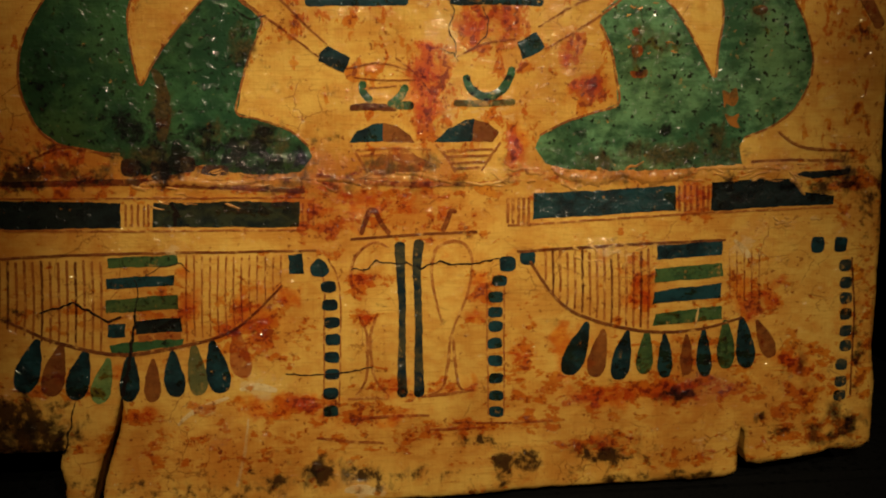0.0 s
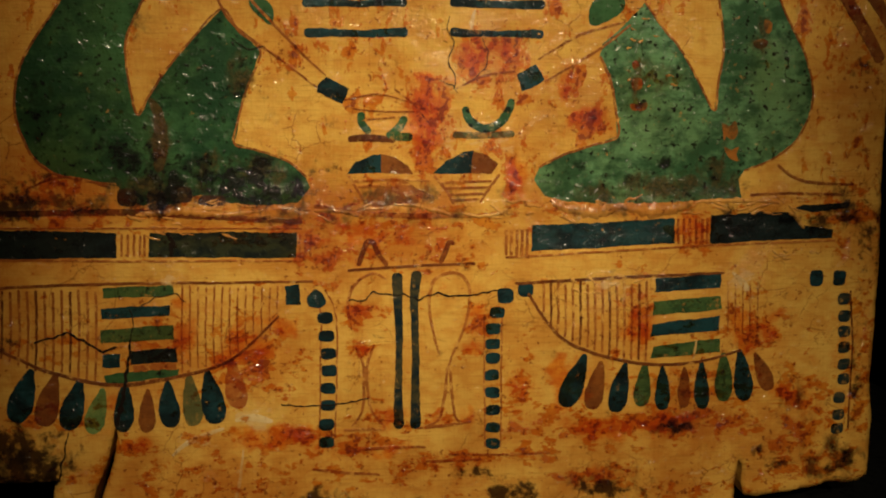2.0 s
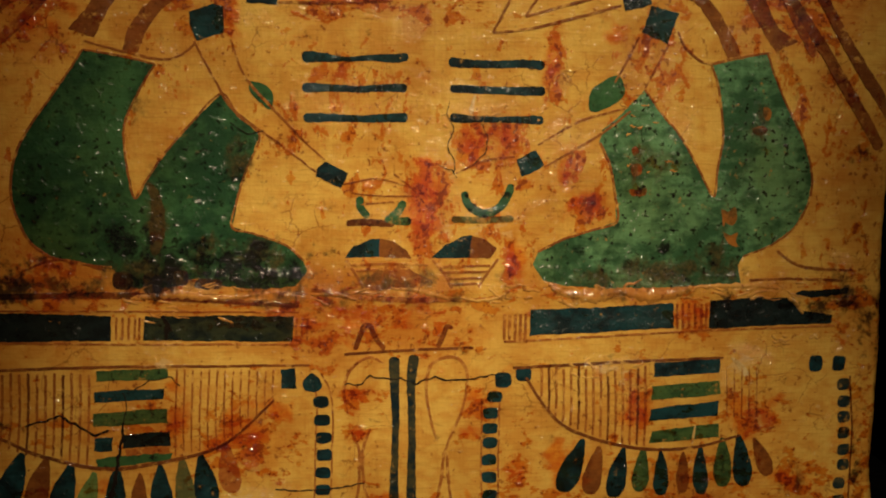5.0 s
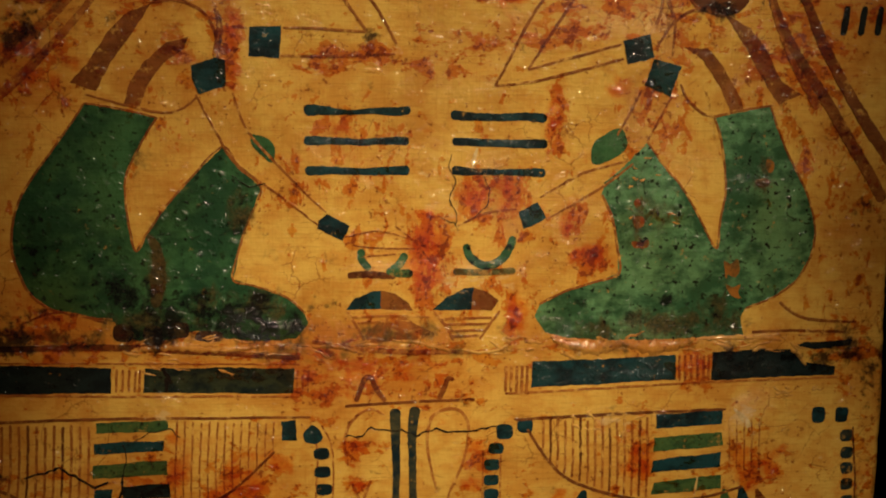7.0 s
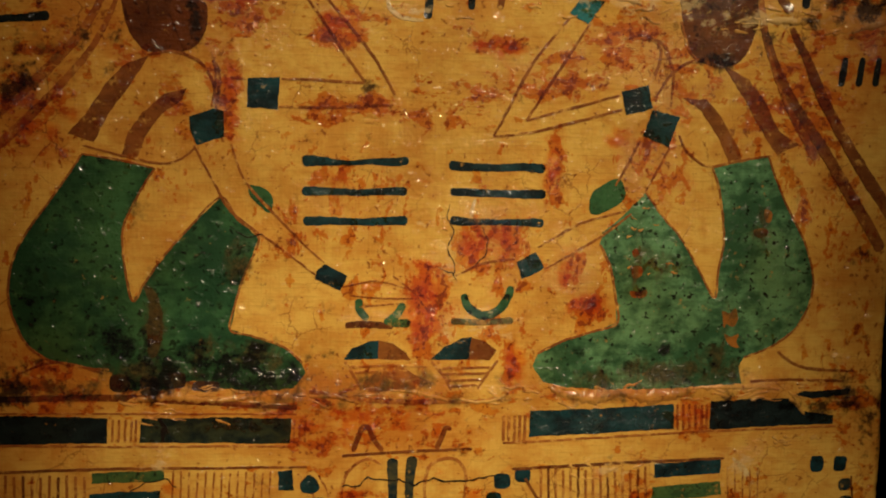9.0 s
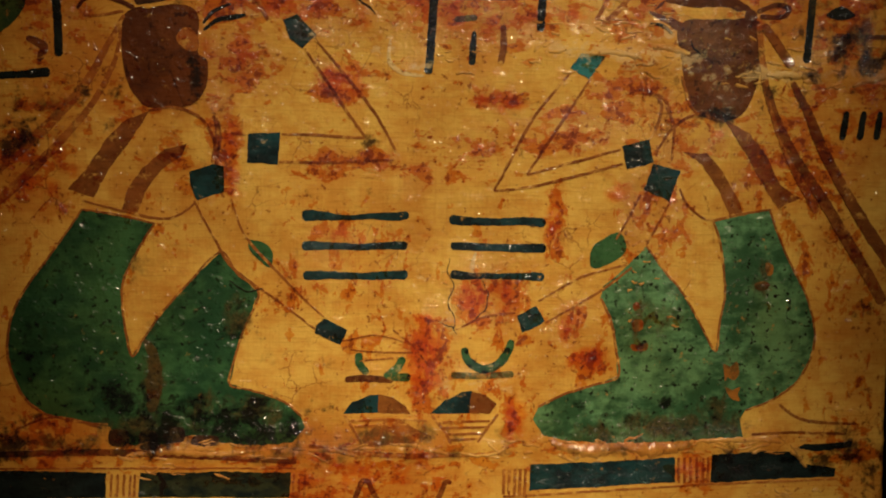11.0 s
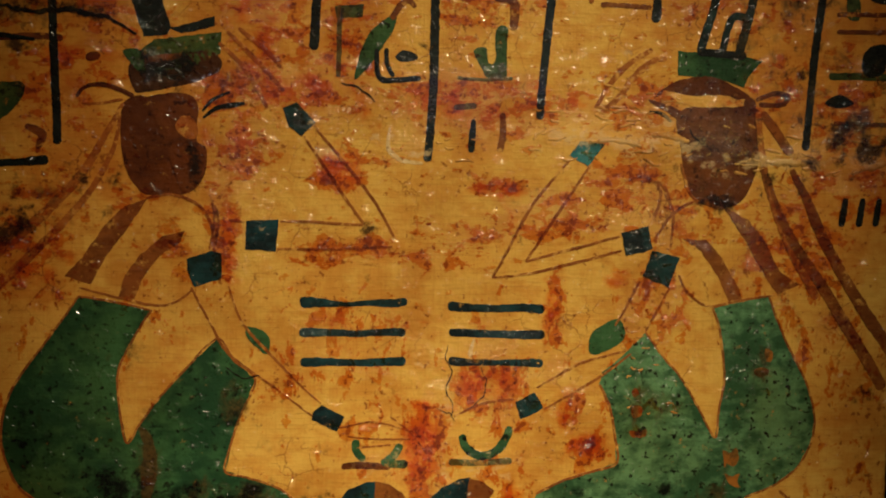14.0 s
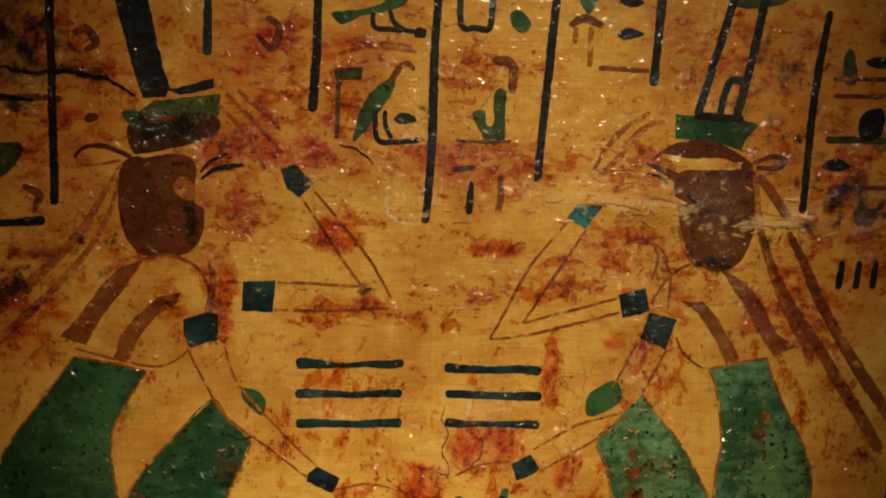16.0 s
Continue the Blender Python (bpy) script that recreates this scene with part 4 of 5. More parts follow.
bead("bead", BLUE, -50.2, 76, 7.3, 5.7, 4)
bead("bead", BLUE, -50.4, 67.2, 7.3, 5.7, 4)
bead("bead", BLUE, -51, 57.4, 7.3, 5.7, 4)
bead("bead", BLUE, -51.3, 48.4, 7.3, 5.7, 4)
holder = board
holder = stroke("bead_strand", RUST, (0.81,), [(25.5, 110.8), (25.5, 82.5), (26.1, 43.1)], 3, "painted strand of square dark blue beads")
stroke("strand_line", RUST, (0.81,), [(34, 113.3), (33.9, 82.2), (34, 42.8)], 3)
bead("bead", BLUE, 45.2, 122.3, 7.6, 7.0, 2)
bead("bead", BLUE, 35.3, 119.7, 8.1, 7.6, 2)
bead("bead", BLUE, 31.5, 111.5, 7.3, 5.4, 4)
bead("bead", BLUE, 29.9, 103.6, 7.3, 5.4, 4)
bead("bead", BLUE, 29.6, 96, 7.3, 5.4, 4)
bead("bead", BLUE, 29.7, 88.6, 7.3, 5.4, 4)
bead("bead", BLUE, 29.4, 80, 7.3, 5.4, 4)
bead("bead", BLUE, 29.4, 71.4, 7.3, 5.4, 4)
bead("bead", BLUE, 29.7, 62.6, 7.3, 5.4, 4)
bead("bead", BLUE, 29.8, 53.3, 7.3, 5.4, 4)
bead("bead", BLUE, 30.1, 45, 7.3, 5.4, 4)
holder = board
holder = stroke("bead_strand", UMBER, (0.81,), [(208.6, 118.5), (212, 87.8), (213.1, 45.9)], 3, "worn painted strand of dark blue beads")
bead("bead", BLUE, 190.3, 125.2, 7.0, 8.1, 2)
bead("bead", BLUE, 202, 124.9, 6.5, 7.6, 2)
bead("bead", BLUE_WORN, 205.7, 114.2, 6.5, 5.9, 2)
bead("bead", BLUE_WORN, 206.6, 105.5, 6.5, 5.9, 2)
bead("bead", BLUE_WORN, 206.9, 97.4, 6.5, 5.9, 2)
bead("bead", BLUE_WORN, 207.2, 89.2, 6.5, 5.9, 2)
bead("bead", BLUE_WORN, 208.1, 80.6, 6.5, 5.9, 2)
bead("bead", BLUE_WORN, 208.7, 72.6, 6.5, 5.9, 2)
bead("bead", BLUE_WORN, 207, 62.8, 6.5, 5.9, 2)
bead("bead", BLUE_WORN, 207.4, 53.7, 6.5, 5.9, 2)
bead("bead", BLUE_WORN, 207.3, 46.2, 6.5, 5.9, 2)
holder = board
stroke("staff_bar", STAFF, (5.41, 4.06, 3.24, 3.78, 5.41,), [(-16.5, 131.9), (-16.2, 120.3), (-15.7, 95.2), (-16.4, 72.5), (-16.1, 54.3)], 3, "dark blue painted staff with flared ends")
stroke("staff_bar", STAFF, (5.41, 3.78, 3.51, 4.06, 5.41,), [(-7.1, 132.7), (-8.4, 118.7), (-7.8, 94.9), (-8.1, 72.2), (-8, 54.2)], 3, "dark blue painted staff with flared ends")
stroke("ruled_line", UMBER, (1.35,), [(-39.8, 133.5), (-18.4, 134.6), (3.2, 135.5), (20.8, 135.6)], 3)
stroke("vase_neck", STRAP, (2.43, 2.43, 2.16,), [(-34.9, 135.6), (-32.1, 143.1), (-30.4, 146.6), (-27.5, 146.8), (-25.7, 141.9), (-21, 135.5)], 3)
stroke("vase_neck", STRAP, (2.43, 2.43, 2.16,), [(4, 136.3), (6.7, 142.2), (8.1, 146), (10.8, 145.4)], 3)
stroke("vase_outline", RUST, (1.08, 1.62, 1.35, 1.08,), [(-38.3, 104.9), (-40, 115.5), (-38.4, 123.7), (-33.2, 129.6), (-27, 131.6), (-21.2, 128.7)], 3)
stroke("vase_outline", RUST, (1.08, 1.62, 1.35, 1.08,), [(-36.9, 95.9), (-33.3, 87.9), (-32.8, 75.9), (-33.8, 63.9), (-39, 55.5)], 3)
stroke("vase_outline", RUST, (1.08, 1.62, 1.35, 1.08,), [(-27.7, 97), (-31.2, 87.2), (-30.9, 73), (-28.9, 62.9), (-22.5, 54.8)], 3)
stroke("vase_outline", RUST, (1.08, 1.62, 1.35, 1.08,), [(3.4, 91.7), (0.2, 104.5), (-1.3, 117.1), (1, 127.6), (8, 131.5), (15.1, 129.4), (18.3, 121), (16.1, 105.5), (10.6, 92.6), (7.5, 83.1)], 3)
stroke("vase_outline", RUST, (1.08, 1.62, 1.35, 1.08,), [(7.5, 84.2), (6, 68.8), (3.1, 57.9), (-4.4, 54.7)], 3)
stroke("vase_outline", RUST, (1.08, 1.62, 1.35, 1.08,), [(9.1, 84.2), (9.9, 68.6), (12.1, 58.1), (17.1, 56.1)], 3)
stroke("vase_outline", RUST, (1.08, 1.62, 1.35, 1.08,), [(-43.1, 54.2), (-22.5, 54.2)], 3)
stroke("vase_outline", RUST, (1.08, 1.62, 1.35, 1.08,), [(-7.2, 54.2), (5.3, 54.9), (19.3, 56.6)], 3)
stroke("vase_outline", RUST, (1.08, 1.62, 1.35, 1.08,), [(-42, 43.1), (-19.9, 44.8), (-3.1, 44.4)], 3)
stroke("vase_outline", RUST, (1.08, 1.62, 1.35, 1.08,), [(-58.8, 35), (-42.3, 32.2), (-25.7, 30.6)], 3)
stroke("vase_outline", RUST, (1.08, 1.62, 1.35, 1.08,), [(-3.2, 37), (25, 36.7)], 3)
stroke("ruled_line", RUST, (1.08,), [(8, 40.1), (36.3, 38.8), (59.1, 38.8)], 3)

# kneeling figures as plain painted shapes
fill("green_skirt", GREEN, [(-151.7, 271.7), (-137, 269.2), (-121.8, 265.7), (-127.4, 256.1), (-133.8, 244.2), (-136, 235.5), (-135.2, 221.7), (-132.3, 206.8), (-126.6, 215.4), (-117, 228.6), (-106.9, 240.1), (-93.4, 253.2), (-86, 243.2), (-76.9, 235), (-82.6, 220.5), (-87.3, 206.5), (-90, 193.9), (-80.5, 190.7), (-65.4, 184.9), (-58.9, 178.5), (-56.6, 172.7), (-61.8, 166.4), (-75.8, 165), (-93.5, 166.2), (-106, 170), (-112.3, 169), (-118.7, 166), (-131.1, 165.6), (-139.7, 167.8), (-142.2, 174.5), (-157.8, 177.3), (-171, 181.2), (-179.2, 188.2), (-184.1, 200.4), (-185.2, 212.9), (-182.1, 226.6), (-176.4, 237.3), (-164.3, 253.8)], 1, False, "dark green painted kneeling skirt, sooty at the hem")
fill("green_skirt", GREEN_PALE, [(129.9, 268), (142.7, 271.2), (156.1, 274), (163.1, 257.9), (171, 243.5), (177.4, 231.6), (181.8, 216.8), (180.7, 204.6), (174.6, 192.3), (164, 184.1), (150.3, 178.7), (148.1, 174.6), (149.8, 165.2), (134.4, 164.6), (112.3, 164), (90.4, 163.1), (65.9, 164.5), (53.6, 167.9), (48.6, 175.5), (50.5, 181.4), (62.4, 187.2), (75.7, 191.5), (87.9, 195.7), (86.6, 207.5), (83.9, 220.7), (78.4, 232.5), (79.2, 238.5), (88.2, 245.6), (98.4, 256.8), (108.4, 244.4), (115.7, 236.6), (125.8, 220.8), (133.9, 207.4), (135.1, 220.8), (136.9, 236.7), (133.8, 257.7)], 1, False, "flaking pale green painted kneeling skirt")
stroke("contour_line", CONTOUR, (0.78, 1.04, 0.78,), [(-151.7, 271.7), (-137, 269.2), (-121.8, 265.7)], 3)
stroke("contour_line", CONTOUR, (0.91,), [(-121.3, 265.7), (-127.4, 256.1), (-133.8, 244.2), (-136, 235.5), (-135.2, 221.7), (-132.3, 206.8), (-126.6, 215.4), (-117, 228.6), (-106.9, 240.1), (-93.4, 253.2), (-86, 243.2), (-76.9, 235), (-82.6, 220.5), (-87.3, 206.5), (-90, 193.9), (-80.5, 190.7), (-65.4, 184.9), (-57.9, 177.5)], 3)
stroke("contour_line", CONTOUR, (0.78, 1.04, 1.04,), [(-151.7, 271.7), (-164.3, 253.8), (-176.4, 237.3), (-182.1, 226.6), (-185.2, 212.9), (-184.1, 200.4), (-179.2, 188.2), (-171, 181.2), (-157.8, 177.3), (-143.2, 175.6)], 3)
stroke("contour_line", CONTOUR, (0.91,), [(156.1, 274), (163.1, 257.9), (171, 243.5), (177.4, 231.6), (181.8, 216.8), (180.7, 204.6), (174.6, 192.3), (164, 184.1), (150.3, 178.7)], 3)
stroke("contour_line", CONTOUR, (0.91,), [(129.9, 268), (133.8, 257.7), (136.9, 236.7), (135.1, 220.8), (133.9, 207.4), (125.8, 220.8), (115.7, 236.6), (108.4, 244.4), (98.4, 256.8)], 3)
stroke("contour_line", CONTOUR, (1.04,), [(78.4, 232.5), (83.9, 220.7), (86.6, 207.5), (87.9, 195.7), (75.7, 191.5), (62.4, 187.2), (50.5, 181.4)], 3)
stroke("contour_line", CONTOUR, (1.29, 1.55, 1.04,), [(166.9, 181.4), (174.4, 175.8), (184.5, 172.7), (205.9, 171.3)], 3)
stroke("contour_line", CONTOUR, (1.29,), [(153.9, 166.8), (173.5, 167.5), (200.6, 166.4)], 3)
stroke("contour_line", CONTOUR, (1.04,), [(-181.1, 174.4), (-169.9, 178.7), (-160.2, 178.3), (-145.7, 174.1)], 3)
stroke("tally_bar", BLUE, (5.44, 3.88, 2.07, 2.33, 3.63, 3.88,), [(-57.7, 269.1), (-51.8, 269.7), (-37.3, 268.9), (-27.3, 269.5), (-17.2, 269.6), (-10.7, 270.2)], 3, "dark blue painted horizontal tally bar")
stroke("tally_bar", BLUE, (4.4, 3.37, 2.85, 3.11, 4.14,), [(-57.8, 256), (-49.8, 256.3), (-32.3, 255.7), (-19.7, 256.5), (-11.1, 256.4)], 3, "dark blue painted horizontal tally bar")
stroke("tally_bar", BLUE, (4.4, 3.63, 3.11, 3.63, 4.4,), [(-57.4, 242.7), (-49.9, 243), (-32.3, 242.6), (-19.6, 243.1), (-10.7, 243.2)], 3, "dark blue painted horizontal tally bar")
stroke("tally_bar", BLUE, (4.66, 3.63, 3.37, 3.63, 4.4,), [(7.6, 268.2), (15.8, 267.7), (28.6, 267.4), (39, 267.8), (51.4, 267.1)], 3, "dark blue painted horizontal tally bar")
stroke("tally_bar", BLUE, (3.63, 3.63, 3.37, 3.88, 4.4,), [(8.3, 256.5), (18.6, 256.1), (31.5, 255.7), (41.9, 255.6), (51.8, 255.7)], 3, "dark blue painted horizontal tally bar")
stroke("tally_bar", BLUE, (4.4, 3.11, 2.59, 3.11, 4.4,), [(8.5, 243.8), (16.3, 242.8), (31.8, 242.7), (42.2, 242.7), (51.4, 242.5)], 3, "dark blue painted horizontal tally bar")
fill("arm_band", BLUE, [(-48, 223.6), (-37.6, 218), (-40.9, 211), (-52, 216.5), (-51.5, 220.1)], 4, False, "dark blue painted square band")
fill("arm_band", BLUE, [(39.8, 224.3), (48.4, 228.8), (52.5, 222), (47.1, 218.3), (41.9, 216.5)], 4, False, "dark blue painted square band")
fill("arm_band", BLUE, [(-106.5, 288.5), (-96, 291.8), (-91.5, 290.9), (-91.4, 279.5), (-103.2, 275.9), (-105.9, 282.5)], 4, False, "dark blue painted square band")
fill("arm_band", BLUE, [(-81.1, 305.1), (-67.5, 306.1), (-68.1, 292.1), (-74.2, 292.4), (-81.3, 292.3)], 4, False, "dark blue painted square band")
fill("arm_band", BLUE, [(85.3, 302.4), (97.5, 305.7), (100.1, 295.1), (87.6, 291.7)], 4, False, "dark blue painted square band")
fill("arm_band", BLUE, [(100.1, 294.4), (113.2, 291.3), (108.1, 277.5), (95.9, 282.9)], 4, False, "dark blue painted square band")
fill("elbow_patch", GREEN, [(-80.8, 258.7), (-74.6, 257.5), (-70.5, 252.9), (-71.8, 246.3), (-76.7, 249.6), (-80.8, 254.5)], 2, True)
fill("elbow_patch", GREEN, [(73.1, 246.8), (73.3, 255.8), (79.7, 261), (86.2, 262.9), (88.7, 254.2), (81.5, 248.7)], 2, True)
stroke("contour_line", CONTOUR, (0.91, 1.29, 0.78,), [(-104.6, 275.7), (-95.5, 258.1), (-87.2, 245.2), (-67.5, 230.7), (-52, 218.5)], 3)
stroke("contour_line", CONTOUR, (0.91, 1.29, 0.78,), [(-88.6, 276.6), (-82, 259.5), (-67.4, 243.4), (-57.5, 232.8), (-48.2, 224.2)], 3)
stroke("contour_line", CONTOUR, (0.91, 1.29, 0.78,), [(94.9, 280.4), (88.1, 267), (84.2, 259.8)], 3)
stroke("contour_line", CONTOUR, (0.91, 1.29, 0.78,), [(108.9, 277.5), (98.4, 257.4)], 3)
stroke("contour_line", CONTOUR, (0.91, 1.29, 0.78,), [(89.5, 248.2), (68.5, 242.1), (49.1, 231.1)], 3)
stroke("contour_line", CONTOUR, (0.91, 1.29, 0.78,), [(92.2, 246.9), (76.7, 235.1), (52.8, 221.2)], 3)
stroke("contour_line", CONTOUR, (0.91, 1.29, 0.78,), [(-103.7, 274.7), (-111, 269.5), (-119.5, 267.7), (-135, 270.9), (-151.5, 275.5)], 3)
stroke("contour_line", CONTOUR, (0.91, 1.29, 0.78,), [(113.1, 283.2), (118, 275.1), (128, 269), (141.9, 271.8), (158.5, 274.5)], 3)
stroke("contour_line", CONTOUR, (0.91, 1.29, 0.78,), [(-96.5, 316.2), (-94.5, 306.8), (-96.5, 292.3)], 3)
stroke("contour_line", CONTOUR, (0.91, 1.29, 0.78,), [(104.6, 320.7), (109, 310.9), (108.5, 295.8)], 3)
stroke("contour_line", CONTOUR, (0.91, 1.29, 0.78,), [(38.7, 225.9), (24.4, 223.8), (11.5, 218)], 3)
stroke("contour_line", CONTOUR, (0.99, 1.49, 1.12,), [(-52.2, 346.3), (-30.4, 320.6), (-22.2, 308.4), (-16.5, 298)], 3)
stroke("contour_line", CONTOUR, (0.99, 1.49, 1.12,), [(-56.5, 342.1), (-40.2, 317.9), (-30, 304)], 3)
stroke("contour_line", CONTOUR, (0.99, 1.49, 1.12,), [(-66.7, 305.1), (-49.7, 304.9), (-30, 304)], 3)
stroke("contour_line", CONTOUR, (0.99, 1.49, 1.12,), [(-67.7, 293.2), (-49.4, 293), (-17.4, 294.7)], 3)
stroke("contour_line", CONTOUR, (0.99, 1.49, 1.12,), [(62.4, 337), (44.9, 314.7), (34.2, 294.2), (27.3, 281.4)], 3)
stroke("contour_line", CONTOUR, (0.99, 1.49, 1.12,), [(27.3, 281.4), (48.6, 284.3), (85.8, 294.3)], 3)
stroke("contour_line", CONTOUR, (0.99, 1.49, 1.12,), [(70.3, 332.9), (56.5, 311.1), (42.1, 288.8)], 3)
stroke("contour_line", CONTOUR, (0.99, 1.49, 1.12,), [(42.1, 288.8), (61.1, 294.1), (84.7, 300.7)], 3)
stroke("contour_line", CONTOUR, (0.99, 1.49, 1.12,), [(-122.8, 314.3), (-112.2, 315.7), (-101.5, 311.8), (-96, 303.3), (-94.9, 293.5)], 3)
stroke("contour_line", CONTOUR, (0.99, 1.49, 1.12,), [(101.2, 299.9), (108.6, 310.8), (118.8, 316.7), (132.2, 313.9)], 3)
stroke("contour_line", CONTOUR, (0.99, 1.49, 1.12,), [(89.6, 296.4), (99.5, 308.1), (102.8, 321), (95.9, 327.2), (85.6, 325.7)], 3)
stroke("contour_line", CONTOUR, (0.99, 1.49, 1.12,), [(-94.4, 311.9), (-93.1, 304.6), (-94.9, 289.8)], 3)
stroke("contour_line", CONTOUR, (0.99, 1.49, 1.12,), [(-81.6, 304.8), (-88.4, 305.4)], 3)
stroke("contour_line", CONTOUR, (0.99, 1.49, 1.12,), [(111.3, 333.9), (115.9, 321.2), (121.5, 316.2)], 3)
stroke("contour_line", CONTOUR, (0.99, 1.49, 1.12,), [(93.4, 325.9), (104, 323.6), (108.6, 310.8)], 3)
fill("shoulder_strap", STRAP, [(-122.8, 314.3), (-132.2, 310.7), (-141.5, 301.3), (-149.7, 289), (-157.8, 280.4), (-146.8, 276.9), (-141.5, 286.7), (-134.5, 296.6), (-127.5, 306.4)], 2, False)
fill("shoulder_strap", STRAP, [(-106.9, 300.2), (-116.8, 298.1), (-126.2, 289.4), (-132.1, 281.5), (-136, 270.6), (-129, 269.2), (-125, 279.6), (-118, 289.5), (-109.2, 295.5)], 2, False)
fill("shoulder_strap", STRAP, [(131.4, 315.1), (144.5, 308.9), (153.2, 298.7), (160.8, 285.7), (170.7, 279.2), (160.1, 274.6), (151.2, 286.9), (142.3, 301.1)], 2, False)
fill("shoulder_strap", STRAP, [(113.9, 300.1), (125.1, 299.5), (133.5, 291.1), (141, 277.6), (143.2, 272.3), (136.8, 271.5), (131.3, 282.7), (122.7, 294.8)], 2, False)
fill("round_wig", BROWN, [(-132.2, 354.6), (-123.3, 358.2), (-106.9, 358.9), (-101.7, 355), (-101.8, 347.2), (-102.3, 342.4), (-101.8, 338.3), (-98, 335.3), (-98.6, 324.5), (-104.3, 317.6), (-114.3, 315.2), (-124.3, 316.2), (-130.3, 323.3), (-133.4, 334.5), (-133.7, 346.3)], 2, True, "dark brown painted rounded wig shape")
fill("ear_patch", RED_FADED, [(-108.8, 349.1), (-105.1, 349.7), (-102.2, 346.4), (-101.8, 341.2), (-104.7, 339.2), (-108.9, 341.5), (-110.8, 345.3)], 3, True)
fill("round_wig", BROWN, [(109.6, 357), (134.3, 360.2), (146.3, 358), (148, 339.9), (144.4, 324), (137, 315.2), (123.7, 315.4), (114.8, 323.4), (111.4, 339)], 2, True, "dark brown painted rounded wig shape")
fill("wig_top", BROWN, [(97.7, 363.1), (107.7, 370.4), (123.1, 372.8), (136.5, 367.8), (144.8, 362), (142.3, 358.9), (131.4, 364.6), (115.8, 364.2), (105.3, 365.8)], 2, True)
fill("wig_top", BROWN_DARK, [(-128.9, 371.1), (-113.8, 374), (-96.2, 376.9), (-91.5, 370), (-103.3, 363), (-122.8, 359.1), (-127.9, 359.9)], 2, True)
fill("brow_stroke", BROWN, [(95.1, 362.3), (105.6, 359.4), (116.3, 354.2), (112.5, 351.6), (103.2, 356.8)], 2, True)
fill("headdress_cap", GREEN, [(107.6, 383.8), (119.1, 383.2), (137.5, 382.3), (146.9, 380.1), (140.2, 372.8), (138.9, 368.2), (127.6, 371.9), (107.9, 372.8)], 2, False, "green painted flat cap under twin bars")
fill("headdress_cap", GREEN_DIM, [(-126.6, 374.7), (-119.7, 381.3), (-112.8, 382), (-91.7, 385.4), (-92.1, 375.9), (-103.3, 370.5), (-115, 367.7), (-124.3, 367.4)], 2, False, "worn green painted flat cap")
fill("headdress_cap", GREEN, [(-132.7, 375.6), (-126.7, 376.8), (-123.2, 373.6), (-124.8, 367.4), (-128.5, 370.1)], 3, True)
fill("headdress_block", NIGHT, [(-138.4, 433.6), (-123.3, 434.3), (-121.6, 422.9), (-118.8, 409), (-115.2, 395.1), (-112.3, 386.3), (-113.9, 383.4), (-123.9, 382.1), (-127.2, 392.3), (-130.9, 406.2)], 2, False, "black painted tall block of a headdress")
fill("headdress_foot", NIGHT, [(-113.7, 385.8), (-103.5, 389), (-94.6, 391.7), (-94.6, 387.5), (-108.1, 384.1)], 2, False)
stroke("headdress_bar", BLUE, (3.23, 3.73, 3.48, 3.98,), [(136.3, 447.5), (131.9, 434.9), (124.3, 407.4), (117.6, 383.1)], 4)
stroke("headdress_bar", BLUE, (3.48, 3.98, 3.73, 4.23,), [(149.9, 448.1), (146.5, 435.6), (141.3, 408.1), (135.4, 382.8)], 4)
stroke("headdress_bar", BLUE, (3.23,), [(128, 383.5), (130, 395.1), (132.9, 399.7), (138.7, 399)], 4)
stroke("headdress_bar", NIGHT, (3.48,), [(116.5, 383.6), (127, 383), (138.9, 382.4)], 4)
fill("headdress_top", GREEN_DIM, [(128.8, 442.2), (157.7, 441.1), (156, 435.1), (145.1, 432.1), (132, 432.5)], 2, True)
stroke("bow_loop", BROWN, (2.02, 2.27, 2.02,), [(144.7, 363), (153.7, 366.3), (159.4, 364.9), (156.7, 361.3), (146.1, 361)], 3)
stroke("bow_tail", STRAP, (3.53, 4.29, 4.04,), [(147.7, 357.6), (154.9, 348.9), (162.2, 339)], 3)
stroke("bow_loop", BROWN, (1.26, 2.02, 2.02,), [(-151.6, 356.4), (-148.3, 360.2), (-141.8, 361.8), (-133.7, 359.7), (-128, 357.1)], 3)
stroke("bow_loop", RUST, (1.01, 1.26,), [(-149.3, 353.7), (-141.9, 353.9), (-132.6, 355.8)], 3)
stroke("ribbon_tail", RUST, (1.51, 3.03, 4.04, 4.54, 4.04,), [(-132.2, 354.1), (-141, 339), (-149.4, 324.6), (-163.7, 308.8), (-180.3, 294.1), (-194.5, 281.8)], 3)
stroke("ribbon_tail", RUST, (1.26, 2.27, 3.03, 4.04, 3.53,), [(-133.9, 349.9), (-136.4, 335.6), (-146.1, 317.5), (-159.2, 301.6), (-175.9, 284.5), (-195, 267.3)], 3)
stroke("ribbon_tail", STRAP, (3.48, 4.48, 5.47, 5.47,), [(149.7, 334.3), (156.1, 316.9), (166.7, 298.9), (187.7, 270.1), (215.5, 230)], 3)
stroke("ribbon_tail", STRAP, (2.49, 4.97, 4.97, 5.97, 5.47,), [(163.2, 332.6), (172.3, 317.2), (181.7, 299.1), (198.6, 272.9), (223.2, 240.8)], 3)
stroke("ribbon_tail", RUST, (2.49, 3.48, 3.98,), [(145.6, 357.8), (151.3, 329.7), (162.5, 301.4), (179.3, 272.7)], 3)
stroke("dark_stroke", NIGHT, (0.76, 1.51, 1.01,), [(95.9, 356.6), (100.6, 356.3), (106, 352.4)], 4)
